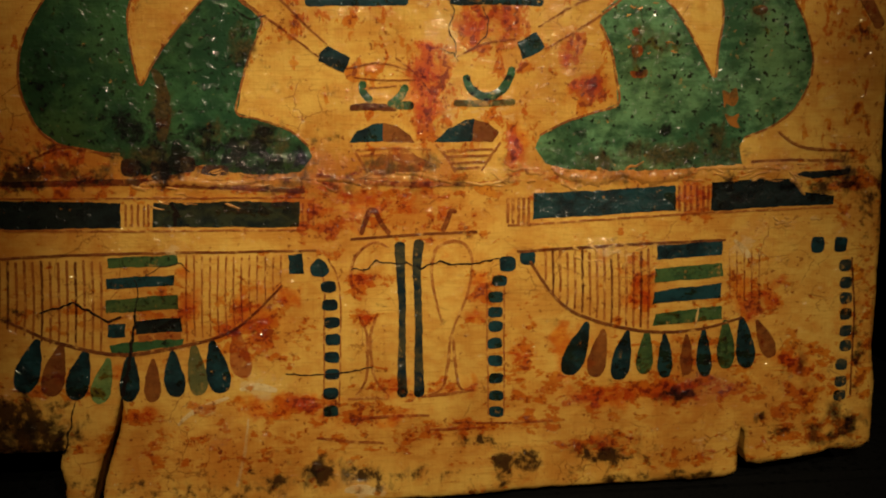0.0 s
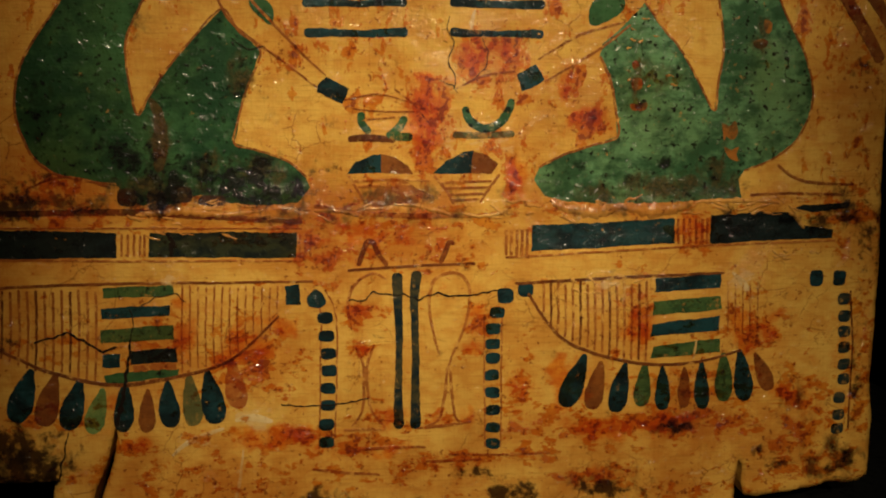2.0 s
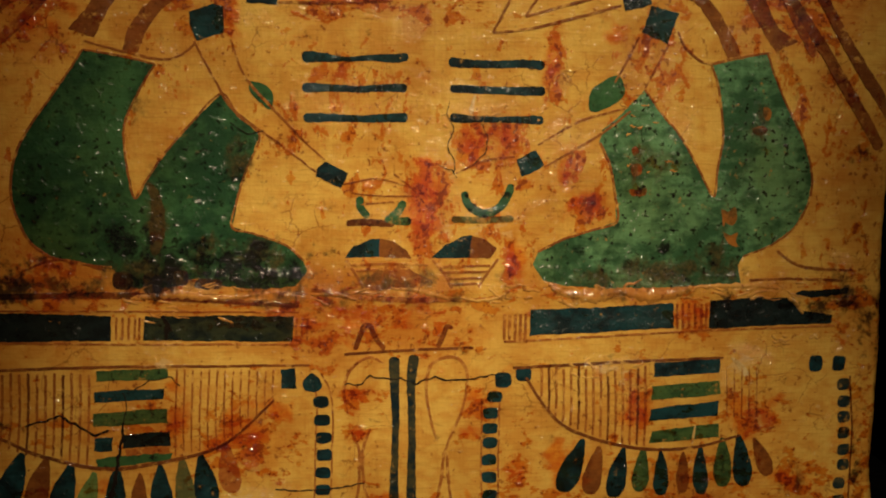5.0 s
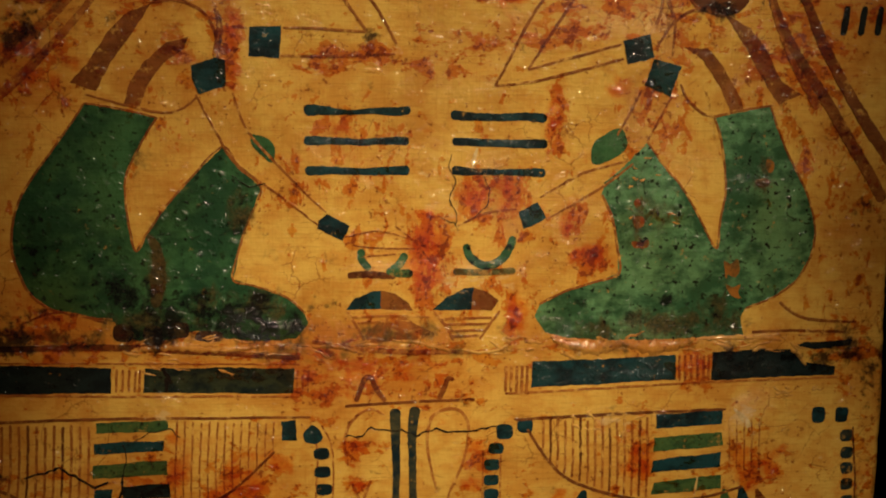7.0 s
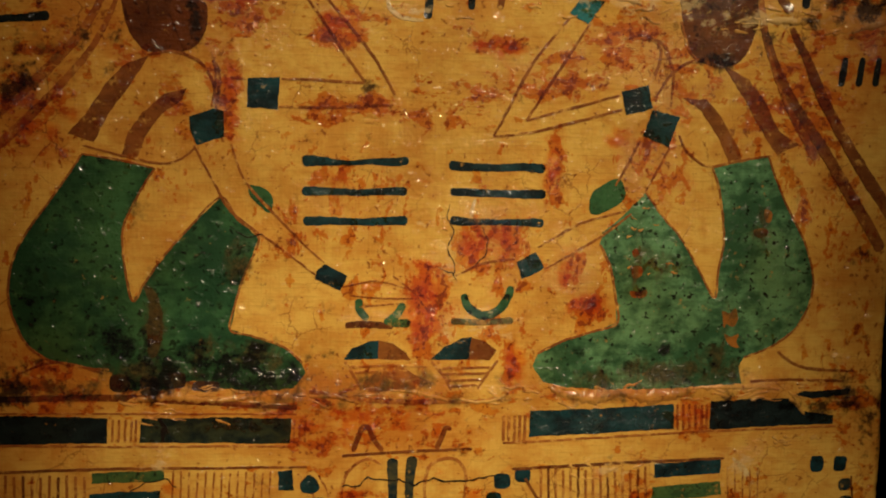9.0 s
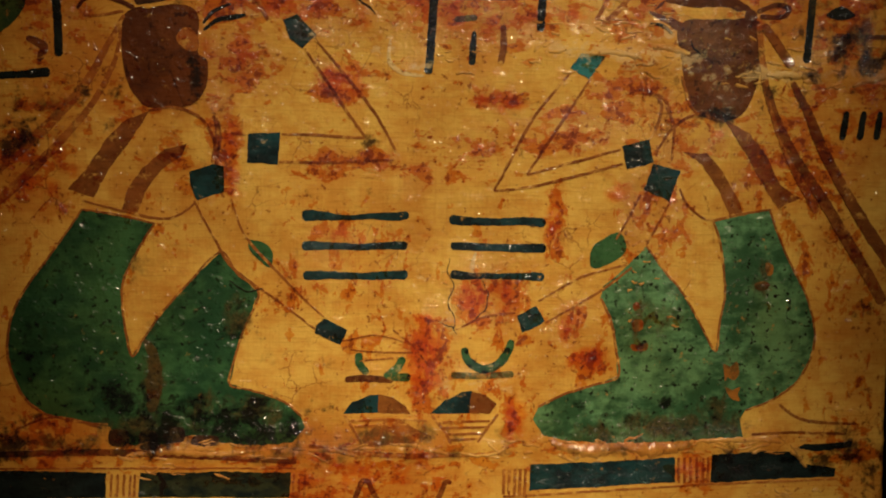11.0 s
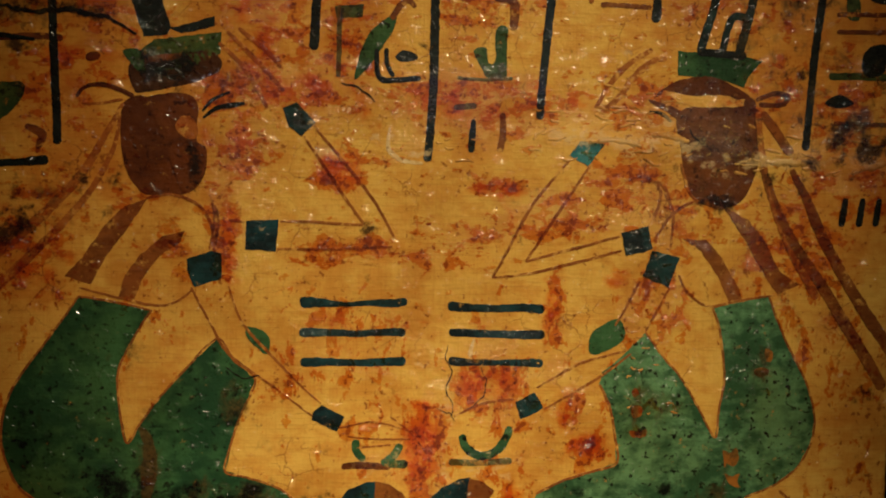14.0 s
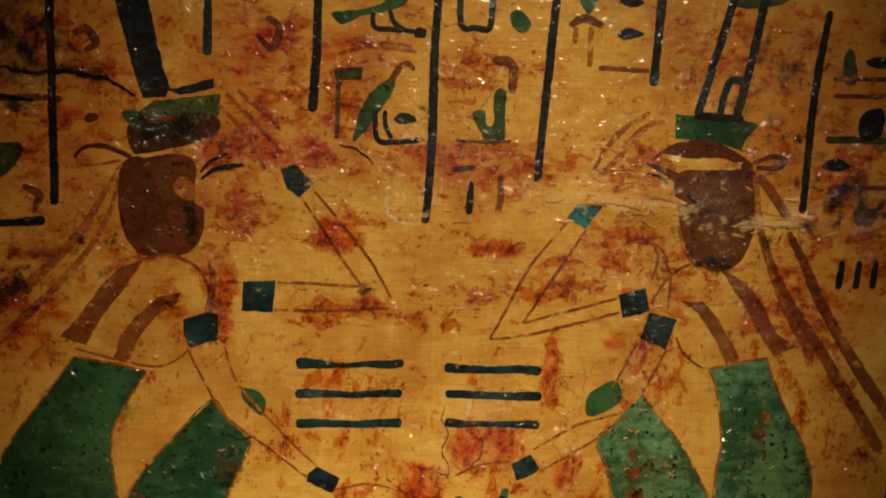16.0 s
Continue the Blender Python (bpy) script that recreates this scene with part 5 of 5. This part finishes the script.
stroke("dark_stroke", NIGHT, (1.01, 1.77, 2.27, 1.26,), [(-99.4, 348.9), (-93.9, 352.9), (-87.5, 354.5), (-81.8, 355.6)], 4)
stroke("dark_stroke", NIGHT, (1.01, 1.51, 0.76,), [(-99.8, 351.7), (-95.1, 356.6), (-88, 360.2)], 4)
stroke("fan_stroke", RUST, (1.49, 2.74, 1.99,), [(71.2, 357.6), (78.4, 369.5), (85.7, 377.3), (95.7, 383.9)], 3)
stroke("fan_stroke", RUST, (1.49, 2.74, 1.99,), [(82.5, 364.7), (91, 375), (98.5, 380.2)], 3)
stroke("fan_stroke", RUST, (1.49, 2.74, 1.99,), [(84.9, 368), (96, 378.4), (102.4, 380.1)], 3)
stroke("fan_stroke", RUST, (1.49, 2.74, 1.99,), [(73.9, 355.7), (80.1, 360.9), (86.2, 368.1)], 3)
stroke("fan_stroke", RUST, (1.49, 2.24, 1.49,), [(-89.4, 385.5), (-77.4, 374), (-65.2, 361.2)], 3)
stroke("fan_stroke", RUST, (1.49, 2.24, 1.49,), [(-84.7, 386.9), (-73.9, 378.9), (-66.6, 370.8)], 3)
stroke("fan_stroke", RUST, (1.49, 2.24, 1.49,), [(-92.8, 380.6), (-82.1, 370.3), (-72.3, 353.8)], 3)
fill("arm_band", BLUE, [(-65.8, 354), (-59.9, 356.6), (-51.5, 348.1), (-57.7, 342.1), (-63.1, 346.3)], 4, False, "dark blue painted square band")
fill("arm_band", TEAL, [(60.1, 336.5), (64.7, 342.9), (76.1, 341.7), (68.8, 331.6)], 4, False, "bright teal painted square band")
fill("head_band", OCHRE, [(-125.2, 357.6), (-113.9, 360.8), (-103.3, 363.5), (-90.3, 369.5), (-87.5, 366.8), (-102.2, 361.2), (-113.9, 358.9), (-122.8, 357.2)], 3, False)
fill("head_band", OCHRE, [(102.2, 366.2), (118.5, 362.7), (139.4, 362.9), (138.5, 360.3), (118.7, 358.8), (100.3, 362.7)], 3, False)
for u, v, wide, high in ((-138.8, 169.5, 9.0, 8.5), (-126.0, 168.0, 8.5, 9.5), (-114.5, 170.5, 9.5, 8.0), (-101.0, 167.5, 12.0, 5.0)):
    bead("dirt_lump", BROWN_DARK, u, v, wide, high, 3, "dark lump of caked dirt")
fill("paint_loss", GRIME, [(-127.2, 214.0), (-123.8, 212.5), (-121.0, 208.0), (-119.4, 196.0), (-121.5, 184.0), (-125.6, 181.5), (-126.2, 194.0), (-125.0, 204.0)], 3, True, "brown strip of lost green paint")
fill("paint_loss", LOSS, [(151.0, 239.5), (155.2, 240.6), (158.6, 238.8), (156.4, 236.6), (152.4, 237.0)], 3, True)
fill("paint_loss", LOSS, [(155.8, 249.0), (159.0, 248.2), (159.6, 244.2), (157.0, 243.4)], 3, True)
fill("paint_loss", LOSS, [(93.4, 222.0), (97.8, 222.6), (98.4, 218.2), (94.6, 216.8)], 3, True)
fill("paint_loss", LOSS, [(137.9, 201.4), (141.2, 200.3), (144.4, 202.5), (145.8, 197.6), (143.8, 193.8), (140.4, 195.5), (139.4, 193.3)], 2, True)
fill("paint_loss", LOSS, [(139.6, 190), (143.6, 188.9), (146.8, 190.5), (146, 186.2), (147.2, 183.4), (142.1, 185.1)], 2, True)
fill("paint_loss", LOSS, [(93.2, 210.6), (97, 210.1), (101.3, 211.2), (100.9, 208), (94.5, 207.4)], 2, True)
fill("paint_loss", LOSS, [(93.5, 229.7), (95.6, 230.8), (97.3, 228.1), (94.7, 226.5)], 2, True)

# offerings between the figures
fill("bowl_half", BLUE, [(-39.1, 179.4), (-34.8, 184.7), (-28.3, 187.8), (-23.7, 188.5), (-23.6, 179.3)], 2, False)
fill("bowl_half", RED, [(-23.7, 188.5), (-16.7, 186.9), (-10.9, 182.4), (-8.6, 178.6), (-23.6, 179.3)], 2, False)
fill("bowl_half", BLUE, [(0.6, 178.8), (6.8, 185.2), (14.6, 188.6), (19.3, 189.6), (18.7, 178.7)], 2, False)
fill("bowl_half", RED, [(19.3, 189.4), (25.7, 187.5), (31.1, 183.2), (28, 178.6), (18.7, 178.7)], 2, False)
fill("cup", RUST, [(-16.6, 176.1), (-6.1, 172), (1.3, 167.3), (-6.1, 165.3), (-19.1, 164.3), (-28.3, 164.4), (-29.6, 169.5)], 2, True)
stroke("cup_line", RUST, (1.29, 1.29, 1.04,), [(-38.6, 178.4), (-34.2, 170.9), (-30.9, 165)], 3)
stroke("cup_line", RUST, (1.29, 1.29, 1.04,), [(1.1, 177.8), (7, 170.5), (10.3, 164.5)], 3)
stroke("cup_line", RUST, (1.29, 1.29, 1.04,), [(31.7, 178.3), (26, 170.3), (22.4, 165)], 3)
stroke("cup_line", RUST, (1.29, 1.29, 1.04,), [(-36, 175.7), (-16.6, 176.1), (-0.9, 175.4)], 3)
stroke("cup_line", RUST, (1.29, 1.29, 1.04,), [(-34.2, 173), (-19.2, 173.4)], 3)
stroke("cup_line", RUST, (1.29, 1.29, 1.04,), [(4.3, 174.5), (28.1, 175.1)], 3)
stroke("cup_line", RUST, (1.29, 1.29, 1.04,), [(5.9, 171.8), (27.1, 172.2)], 3)
stroke("cup_line", RUST, (1.29, 1.29, 1.04,), [(7.6, 168.9), (24.5, 169.2)], 3)
stroke("cup_line", RUST, (1.29, 1.29, 1.04,), [(9.2, 166.2), (22.4, 166.6)], 3)
stroke("ring_stand", GREEN, (3.63, 3.37, 3.11,), [(-32.2, 207.7), (-32, 202.5), (-28.4, 198)], 3)
stroke("ring_stand", GREEN, (3.11, 3.63, 3.37,), [(-20.6, 196.2), (-15.2, 200.3), (-12.2, 205.5)], 3)
stroke("ring_stand", GREEN_DIM, (3.11, 4.14,), [(-19.3, 196.1), (-9, 196.1)], 3)
stroke("ring_stand", BROWN, (2.85, 3.37, 2.33,), [(-38.4, 195.2), (-29.6, 195.7), (-16.7, 194.6)], 3)
stroke("ring_stand", GREEN, (3.37, 3.88, 3.88, 4.14, 3.37,), [(15.3, 209.7), (17.5, 203.6), (23.9, 199.7), (31.2, 201.8), (35.8, 208.1), (37.2, 213.3)], 3)
stroke("ring_stand", OLIVE, (3.11, 2.85, 3.11,), [(9.8, 197.1), (22.3, 196.5), (38.7, 197)], 3)
stroke("contour_line", CONTOUR, (0.78,), [(-39.9, 212.9), (-24.6, 215.4), (-9.1, 211.5)], 3)
stroke("contour_line", CONTOUR, (0.78,), [(-36.1, 209), (-22, 207.6), (-7.8, 207.6)], 3)
stroke("contour_line", CONTOUR, (0.78,), [(-32.2, 203.8), (-16.8, 205)], 3)
stroke("contour_line", CONTOUR, (0.78,), [(-16.9, 218), (-7.8, 210.2), (-1.3, 202.4)], 3)

# text columns and picture signs
stroke("column_line", NIGHT, (3.23, 3.73, 4.23,), [(-50.9, 438), (-51.4, 426.2), (-51.6, 402.5), (-52.9, 379)], 3, "dark blue painted upright column line")
stroke("column_line", NIGHT, (3.73, 3.48, 4.23, 3.73, 3.48,), [(0, 440.6), (-0.3, 428.6), (-1.1, 397.4), (-1.1, 365.7), (-3.1, 332.2)], 3, "dark blue painted upright column line")
stroke("column_line", NIGHT, (3.48, 3.98, 3.73, 3.48,), [(52.8, 443.2), (51.6, 431.1), (49.2, 396.9), (46, 351.8)], 3, "dark blue painted upright column line")
stroke("column_line", NIGHT, (3.73, 4.23, 3.73, 4.23,), [(99.8, 445.6), (98.9, 433.4), (98.1, 418.6), (96.9, 395.8)], 3, "dark blue painted upright column line")
stroke("column_line", NIGHT, (2.98, 3.73, 3.48, 3.48,), [(176.8, 432.1), (174.6, 417), (171.9, 394.2), (168.9, 341)], 3, "dark blue painted upright column line")
stroke("column_line", NIGHT, (2.49, 3.48, 3.98,), [(-97.4, 435.6), (-97.3, 424), (-97.3, 401)], 3, "dark blue painted upright column line")
stroke("column_line", NIGHT, (3.98, 3.23, 3.48, 3.48,), [(-161.9, 432.4), (-161.5, 421), (-160.6, 381.6), (-159.6, 336.4)], 3, "dark blue painted upright column line")
fill("bird_sign", GREEN, [(-45.3, 421.3), (-38.9, 422.5), (-25.7, 425), (-18.7, 432.5), (-10.3, 435.3), (-13.7, 426.8), (-20.8, 422.9), (-32.8, 420), (-41.2, 416.7)], 2, True)
stroke("bird_leg", NIGHT, (1.99, 2.49, 1.99,), [(-27.6, 422.1), (-26.9, 415.9), (-18.2, 415.4), (-9.7, 414.8)], 3)
stroke("bird_leg", NIGHT, (1.99,), [(-20.8, 423.4), (-18.3, 417.8), (-13.3, 415.1)], 3)
bead("sign_dot", NIGHT, -7.5, 414.4, 5.0, 4.5, 2)
fill("flag_sign", GREEN_DIM, [(-43.9, 398), (-31.8, 399), (-32.2, 393.2), (-43.3, 392.8)], 2, False)
stroke("flag_pole", OLIVE, (2.24, 2.24, 1.99,), [(-42, 398.1), (-42.1, 383.7), (-42.2, 367.8)], 2)
fill("bird_sign", GREEN, [(-35.4, 367), (-32.8, 379.2), (-28.4, 387.8), (-20.1, 394.7), (-17.2, 396.2), (-19.4, 387.5), (-25, 379), (-30.4, 371.6)], 2, True)
stroke("bird_neck", UMBER, (2.49, 2.98, 1.74,), [(-20, 393), (-15.8, 399.2), (-12.5, 401.2), (-9.4, 398.5)], 3)
stroke("bird_leg", NIGHT, (1.99, 2.49, 2.24,), [(-26, 380.4), (-25.8, 372.2), (-23.8, 367.4), (-16.9, 367.2), (-6.6, 368.5)], 3)
stroke("bird_leg", NIGHT, (1.99,), [(-21.7, 380.6), (-21.5, 374.3), (-18.4, 368.6)], 3)
fill("oval_sign", NIGHT, [(-18.1, 376.8), (-14.8, 379.9), (-10.4, 379.5), (-7.8, 377.2), (-11.2, 375.1), (-15.6, 375)], 2, True)
fill("seated_sign", GREEN_DIM, [(16.3, 381), (21.7, 382.2), (22.9, 375.8), (25.9, 376.9), (25.9, 389.9), (30.8, 391.3), (30.8, 379.1), (30.6, 369.7), (22.7, 369), (19.5, 373.8)], 2, True)
stroke("seated_base", OLIVE, (1.49,), [(9.2, 369), (20.2, 368.4), (33.9, 369.3)], 2)
stroke("seated_head", UMBER, (3.48, 4.48, 3.48,), [(24.4, 403.7), (30.1, 404), (33.5, 400.7), (33.4, 390.2)], 3)
fill("oval_sign", GREEN, [(31.8, 424.9), (36.8, 425.6), (40.7, 420.9), (38.4, 416.5), (32.8, 418.6)], 2, True)
stroke("loop_sign", NIGHT, (2.98, 2.74, 2.74, 2.98,), [(9.5, 436.3), (10.3, 418.6), (16.5, 417.4), (22.9, 418.7), (23.2, 437)], 3)
fill("cup_sign", GREEN, [(60.6, 436.4), (71.4, 436.9), (70.4, 431.5), (66.1, 426), (61.9, 431.1)], 2, True)
stroke("arch_sign", UMBER, (2.49, 3.98, 2.49,), [(57.8, 420.2), (64.4, 423.9), (72.4, 420.9)], 3)
stroke("arch_leg", RUST, (2.24,), [(60.8, 419.9), (60.6, 412.6)], 3)
stroke("arch_leg", RUST, (2.24,), [(67.4, 420.2), (67.7, 403.1)], 3)
fill("oval_sign", NIGHT, [(79.2, 417.3), (83.6, 420.4), (91.4, 418.3), (85.9, 415.6), (80.8, 415.4)], 2, True)
fill("oval_sign", NIGHT, [(79.6, 431.5), (85, 434.2), (91.2, 432), (85.8, 429.3)], 2, True)
fill("oval_sign", NIGHT, [(177.7, 362.6), (183.9, 366.6), (191, 362.7), (184.3, 360.5)], 2, True)
fill("oval_sign", NIGHT, [(194.9, 410.8), (201.3, 412.6), (210.5, 411.4), (205.4, 407.7), (198.6, 407.9)], 2, True)
fill("jar_sign", NIGHT, [(196, 387.5), (204, 389.3), (206, 383.7), (203.6, 376.5), (196.3, 375.2), (193.8, 380.2)], 3, True)
stroke("green_line", GREEN_DIM, (3.23, 3.48,), [(178.5, 374.6), (194.2, 375.1), (216, 374.8)], 2)
fill("small_jar", GREEN_DIM, [(185, 414.4), (189.2, 414.6), (191.3, 401.3), (185.4, 400.8)], 2, True)
stroke("sign_line", UMBER, (1.99,), [(180.4, 402.1), (213.9, 402.9)], 3)
stroke("sign_line", UMBER, (1.99,), [(181, 394.5), (214.5, 395.3)], 3)
stroke("sign_line", UMBER, (1.99,), [(71.7, 402.7), (94.8, 402.2)], 3)
stroke("sign_line", UMBER, (1.99,), [(182.1, 353.7), (217.6, 353.2)], 3)
stroke("stroke_mark", NIGHT, (2.49, 3.23, 2.98,), [(190.1, 319.7), (189.4, 313.7), (188.5, 306.6)], 3)
stroke("stroke_mark", NIGHT, (2.49, 3.23, 2.98,), [(198.6, 319.9), (197.9, 313.8), (197, 306.7)], 3)
stroke("stroke_mark", NIGHT, (2.49, 3.23, 2.98,), [(206.8, 320), (206.1, 314), (205.3, 306.9)], 3)
stroke("sign_bar", NIGHT, (3.48, 2.98, 2.98, 4.48,), [(-195.4, 327), (-181.8, 328), (-172.6, 328.7), (-163.5, 329.7)], 3)
stroke("sign_bar", UMBER, (2.49, 2.98,), [(-190.4, 379.1), (-167.9, 380.9), (-156.5, 380.4)], 2)
stroke("sign_bar", NIGHT, (2.98, 2.24, 1.24,), [(-190.4, 381.9), (-174.7, 380.2), (-167.9, 379.5)], 3)
fill("green_sign", GREEN_DIM, [(-190.6, 359.1), (-177, 361.9), (-172.5, 359.7), (-177.1, 350.6), (-190.7, 343.1)], 2, True)
stroke("mark", NIGHT, (1.99, 3.23, 2.98,), [(16.8, 351), (16.5, 344.1), (16.3, 336.6)], 3)
stroke("mark", UMBER, (2.49, 2.98, 2.98,), [(29.7, 354.4), (30.1, 344.4), (28.8, 337.4)], 3)
stroke("mark", OLIVE, (2.49,), [(8.1, 356.2), (18.1, 357)], 3)
stroke("sign_line", RUST, (1.24, 1.99, 1.49,), [(-42.1, 404.1), (-27.7, 407.8), (-8.2, 406.2)], 3)
stroke("sign_line", RUST, (1.24,), [(-37.4, 407.9), (-22.9, 409.7), (-10.7, 408.5)], 3)
stroke("worn_sign", UMBER, (2.49, 3.98, 1.99,), [(-152, 407.6), (-147.4, 410.1), (-142.8, 404.5), (-147.4, 400.8)], 2)
stroke("worn_sign", UMBER, (2.49, 3.98, 1.99,), [(-73.3, 418.1), (-67.3, 413.7), (-70.7, 405.2), (-76.7, 410.9)], 2)
stroke("worn_sign", UMBER, (2.49, 3.98, 1.99,), [(-123.2, 372.4), (-108, 375.3)], 2)
stroke("worn_sign", UMBER, (2.49, 3.98, 1.99,), [(-172.6, 343.7), (-165.7, 340.3), (-168, 334.3)], 2)
stroke("worn_sign", UMBER, (2.49, 3.98, 1.99,), [(-147.4, 372.7), (-141.6, 374.1)], 2)

# cracks, ridges of lifted ground layer
crack("crack", CRACK, (2.43, 1.89, 1.35, 0.81,), [(-150.2, 59.9), (-148.5, 66.1), (-146.1, 74.4), (-144.3, 85.5), (-142.1, 95.2), (-141, 103.4)], 6)
crack("crack", CRACK, (0.68, 1.08, 0.81,), [(-184.9, 102.6), (-175.8, 104.5), (-169.2, 106.4), (-160.6, 101.3), (-154.5, 96.9), (-147.8, 99.5)], 6)
crack("crack", CRACK, (0.41, 0.54, 0.41,), [(-141.1, 102.5), (-139.6, 110.2), (-141.2, 117)], 6)
crack("crack", CRACK, (0.27, 0.41, 0.27,), [(-136.2, 118.2), (-129.5, 122.3), (-119.6, 123.7), (-115.1, 119.8)], 6)
crack("crack", CRACK, (0.41, 0.81, 0.54,), [(-172.2, 58), (-174.1, 50.1), (-177.8, 36), (-179.7, 31.8)], 6)
crack("crack", CRACK, (0.41, 0.54, 0.41,), [(-40.1, 119), (-32.1, 119.4), (-28, 122.8), (-21.3, 121.8), (-13.2, 121.6)], 6)
crack("crack", CRACK, (0.54, 0.68, 0.54,), [(-13.2, 121.6), (-6.5, 118.7), (3.1, 122), (8.5, 120.2), (22.2, 120.7), (31.8, 122.3)], 6)
crack("crack", CRACK, (0.41, 0.68, 0.41,), [(-72.7, 68.3), (-60.5, 67.3), (-52.3, 67.5), (-41.4, 68.2), (-30.4, 70.1)], 6)
crack("crack", CRACK, (1.89, 2.43, 1.35,), [(-121.7, 152.6), (-119.7, 148.6), (-120.6, 141.4)], 6)
crack("crack", CRACK, (0.21, 0.52, 0.26,), [(7.9, 251.5), (7.2, 243.8), (10.6, 238.7), (7.4, 231), (11.4, 221.9), (10.2, 218)], 6)
crack("crack", CRACK, (0.21, 0.41, 0.26,), [(22.8, 240.1), (25.7, 234.9), (24.9, 227.2), (19.2, 221.9)], 6)
crack("crack", CRACK, (0.26, 0.52, 0.26,), [(3.7, 221.9), (10.2, 219.3), (12.1, 216)], 6)
crack("crack", CRACK, (0.39, 0.52, 0.39,), [(-89.7, 240.7), (-82.4, 235.7), (-74.9, 237)], 6)
crack("crack", CRACK, (0.75, 1.74, 1.99, 1.24,), [(-192.5, 393.8), (-179.1, 393), (-167.9, 390.7), (-152, 392.2), (-138.2, 389.5), (-126.7, 382.9)], 6)
crack("crack", CRACK, (0.37, 0.75, 0.5,), [(-41.2, 365.6), (-31.4, 362.3), (-26.4, 357.6)], 6)
crack("crack", CRACK, (0.37, 0.75, 0.37,), [(114.4, 349.3), (118.6, 344.3), (115.8, 339.1)], 6)
ridge("lifted_ridge", GESSO, (2.16, 4.33, 3.24, 1.62,), [(-133.5, 161.3), (-116.8, 162.5), (-96.4, 161.3), (-78.2, 162.8)], 4)
ridge("lifted_ridge", GESSO, (1.35, 2.43, 1.62,), [(-17.9, 164.8), (-4.6, 163.5), (8.7, 159.5)], 4)
ridge("lifted_ridge", GESSO, (2.7, 5.41, 6.49, 4.33, 7.03, 5.95, 2.16,), [(56, 166.1), (62.9, 161.7), (76.6, 159.8), (90.3, 162), (104.2, 160.1), (118.1, 161.2), (125.8, 164.3)], 4)
ridge("lifted_ridge", GESSO, (1.35, 2.16, 1.62,), [(14.1, 159.9), (24.9, 158.9), (35.7, 161.7)], 4)
ridge("lifted_ridge", GESSO, (1.35, 2.7, 2.16, 1.35,), [(126.4, 163.7), (146, 164.5), (168.7, 163)], 4)
ridge("lifted_ridge", GESSO, (1.89, 2.43, 1.35,), [(173.2, 158.7), (178.3, 155), (182.3, 150.2)], 4)
ridge("lifted_ridge", GESSO, (1.62, 2.7, 1.62,), [(-54.8, 162.3), (-44.3, 162.1), (-33.8, 159.8)], 4)
ridge("lifted_ridge", GESSO, (1.99, 4.48, 2.24,), [(151, 335.4), (161.7, 335.7), (175.1, 336.5)], 4)
ridge("lifted_ridge", GESSO, (1.99, 3.98, 2.49,), [(191.8, 331.2), (199.7, 334.8), (210.6, 336.3)], 4)
ridge("lifted_ridge", GESSO, (1.49, 2.98, 1.99,), [(69.3, 342.5), (79.6, 343.8), (92.6, 341.6)], 4)
ridge("lifted_ridge", GESSO, (1.49, 3.48, 1.99,), [(97.6, 346.3), (105.4, 346), (114.7, 343.7)], 4)
flakes("lifted_flake", GESSO, 24, (41.6, 334.7), (117.8, 359.5), 8.5, 2.2)
flakes("lifted_flake", GESSO, 20, (119.5, 329.0), (208.7, 354.5), 8.5, 2.2)
flakes("lifted_flake", GESSO, 6, (-18.3, 328.3), (33.5, 347.0), 7.5, 1.7)
flakes("lifted_flake", GESSO, 14, (71.3, 355.6), (109.4, 370.6), 6.5, 1.5)
flakes("lifted_flake", GESSO, 26, (43.8, 157.2), (179.9, 165.0), 10.8, 2.4)
flakes("lifted_flake", GESSO, 18, (-140.1, 156.9), (-54.6, 167.1), 10.8, 2.2)
flakes("lifted_flake", GESSO, 12, (-54.9, 159.2), (43.8, 165.3), 10.8, 1.9)
flakes("lifted_flake", GESSO, 16, (82.9, 212.8), (118.3, 260.1), 4.1, 1.6)
flakes("lifted_flake", GESSO, 12, (3.4, 238.7), (50.0, 246.7), 4.1, 1.6)
flakes("lifted_flake", GESSO, 10, (66.4, 115.2), (99.7, 128.4), 5.4, 2.2)
flakes("lifted_flake", GESSO, 8, (164.6, 135.2), (190.2, 140.2), 6.5, 2.4)
flakes("lifted_flake", GESSO, 8, (-132.9, 150.2), (-96.6, 156.0), 8.1, 1.6)
stroke("pale_scuff", PALE, (0.81, 1.62, 1.35,), [(-91.2, 46), (-93.8, 29.3), (-98.2, 11.2)], 2)
stroke("pale_scuff", PALE, (1.08, 2.7, 1.35,), [(-124.9, 44.6), (-116.5, 51.1), (-100.1, 57.4)], 2)
stroke("pale_scuff", PALE, (1.62, 3.78, 2.16,), [(-94.5, 61.1), (-86.4, 62.5), (-77, 59.9)], 2)
stroke("pale_scuff", PALE, (0.54, 1.35, 0.81,), [(131, 94.8), (130.6, 90.5), (129.7, 85.3)], 2)
stroke("pale_scuff", PALE, (0.99, 2.24, 1.24,), [(-19.8, 346.8), (-20, 337.7), (-14.7, 332.9), (-4.8, 331.6)], 2)
stroke("pale_scuff", PALE, (2.16, 5.41, 2.7,), [(-45.8, 6.8), (-37.4, 7), (-29, 4.7)], 2)
stroke("pale_scuff", PALE, (0.78, 2.07, 1.04,), [(19.9, 253.6), (18.3, 246.4), (21.5, 240.1)], 2)
stroke("pale_scuff", PALE, (1.08, 3.24, 1.62,), [(147.8, 128.6), (153.8, 122.8), (158.5, 115.5)], 2)
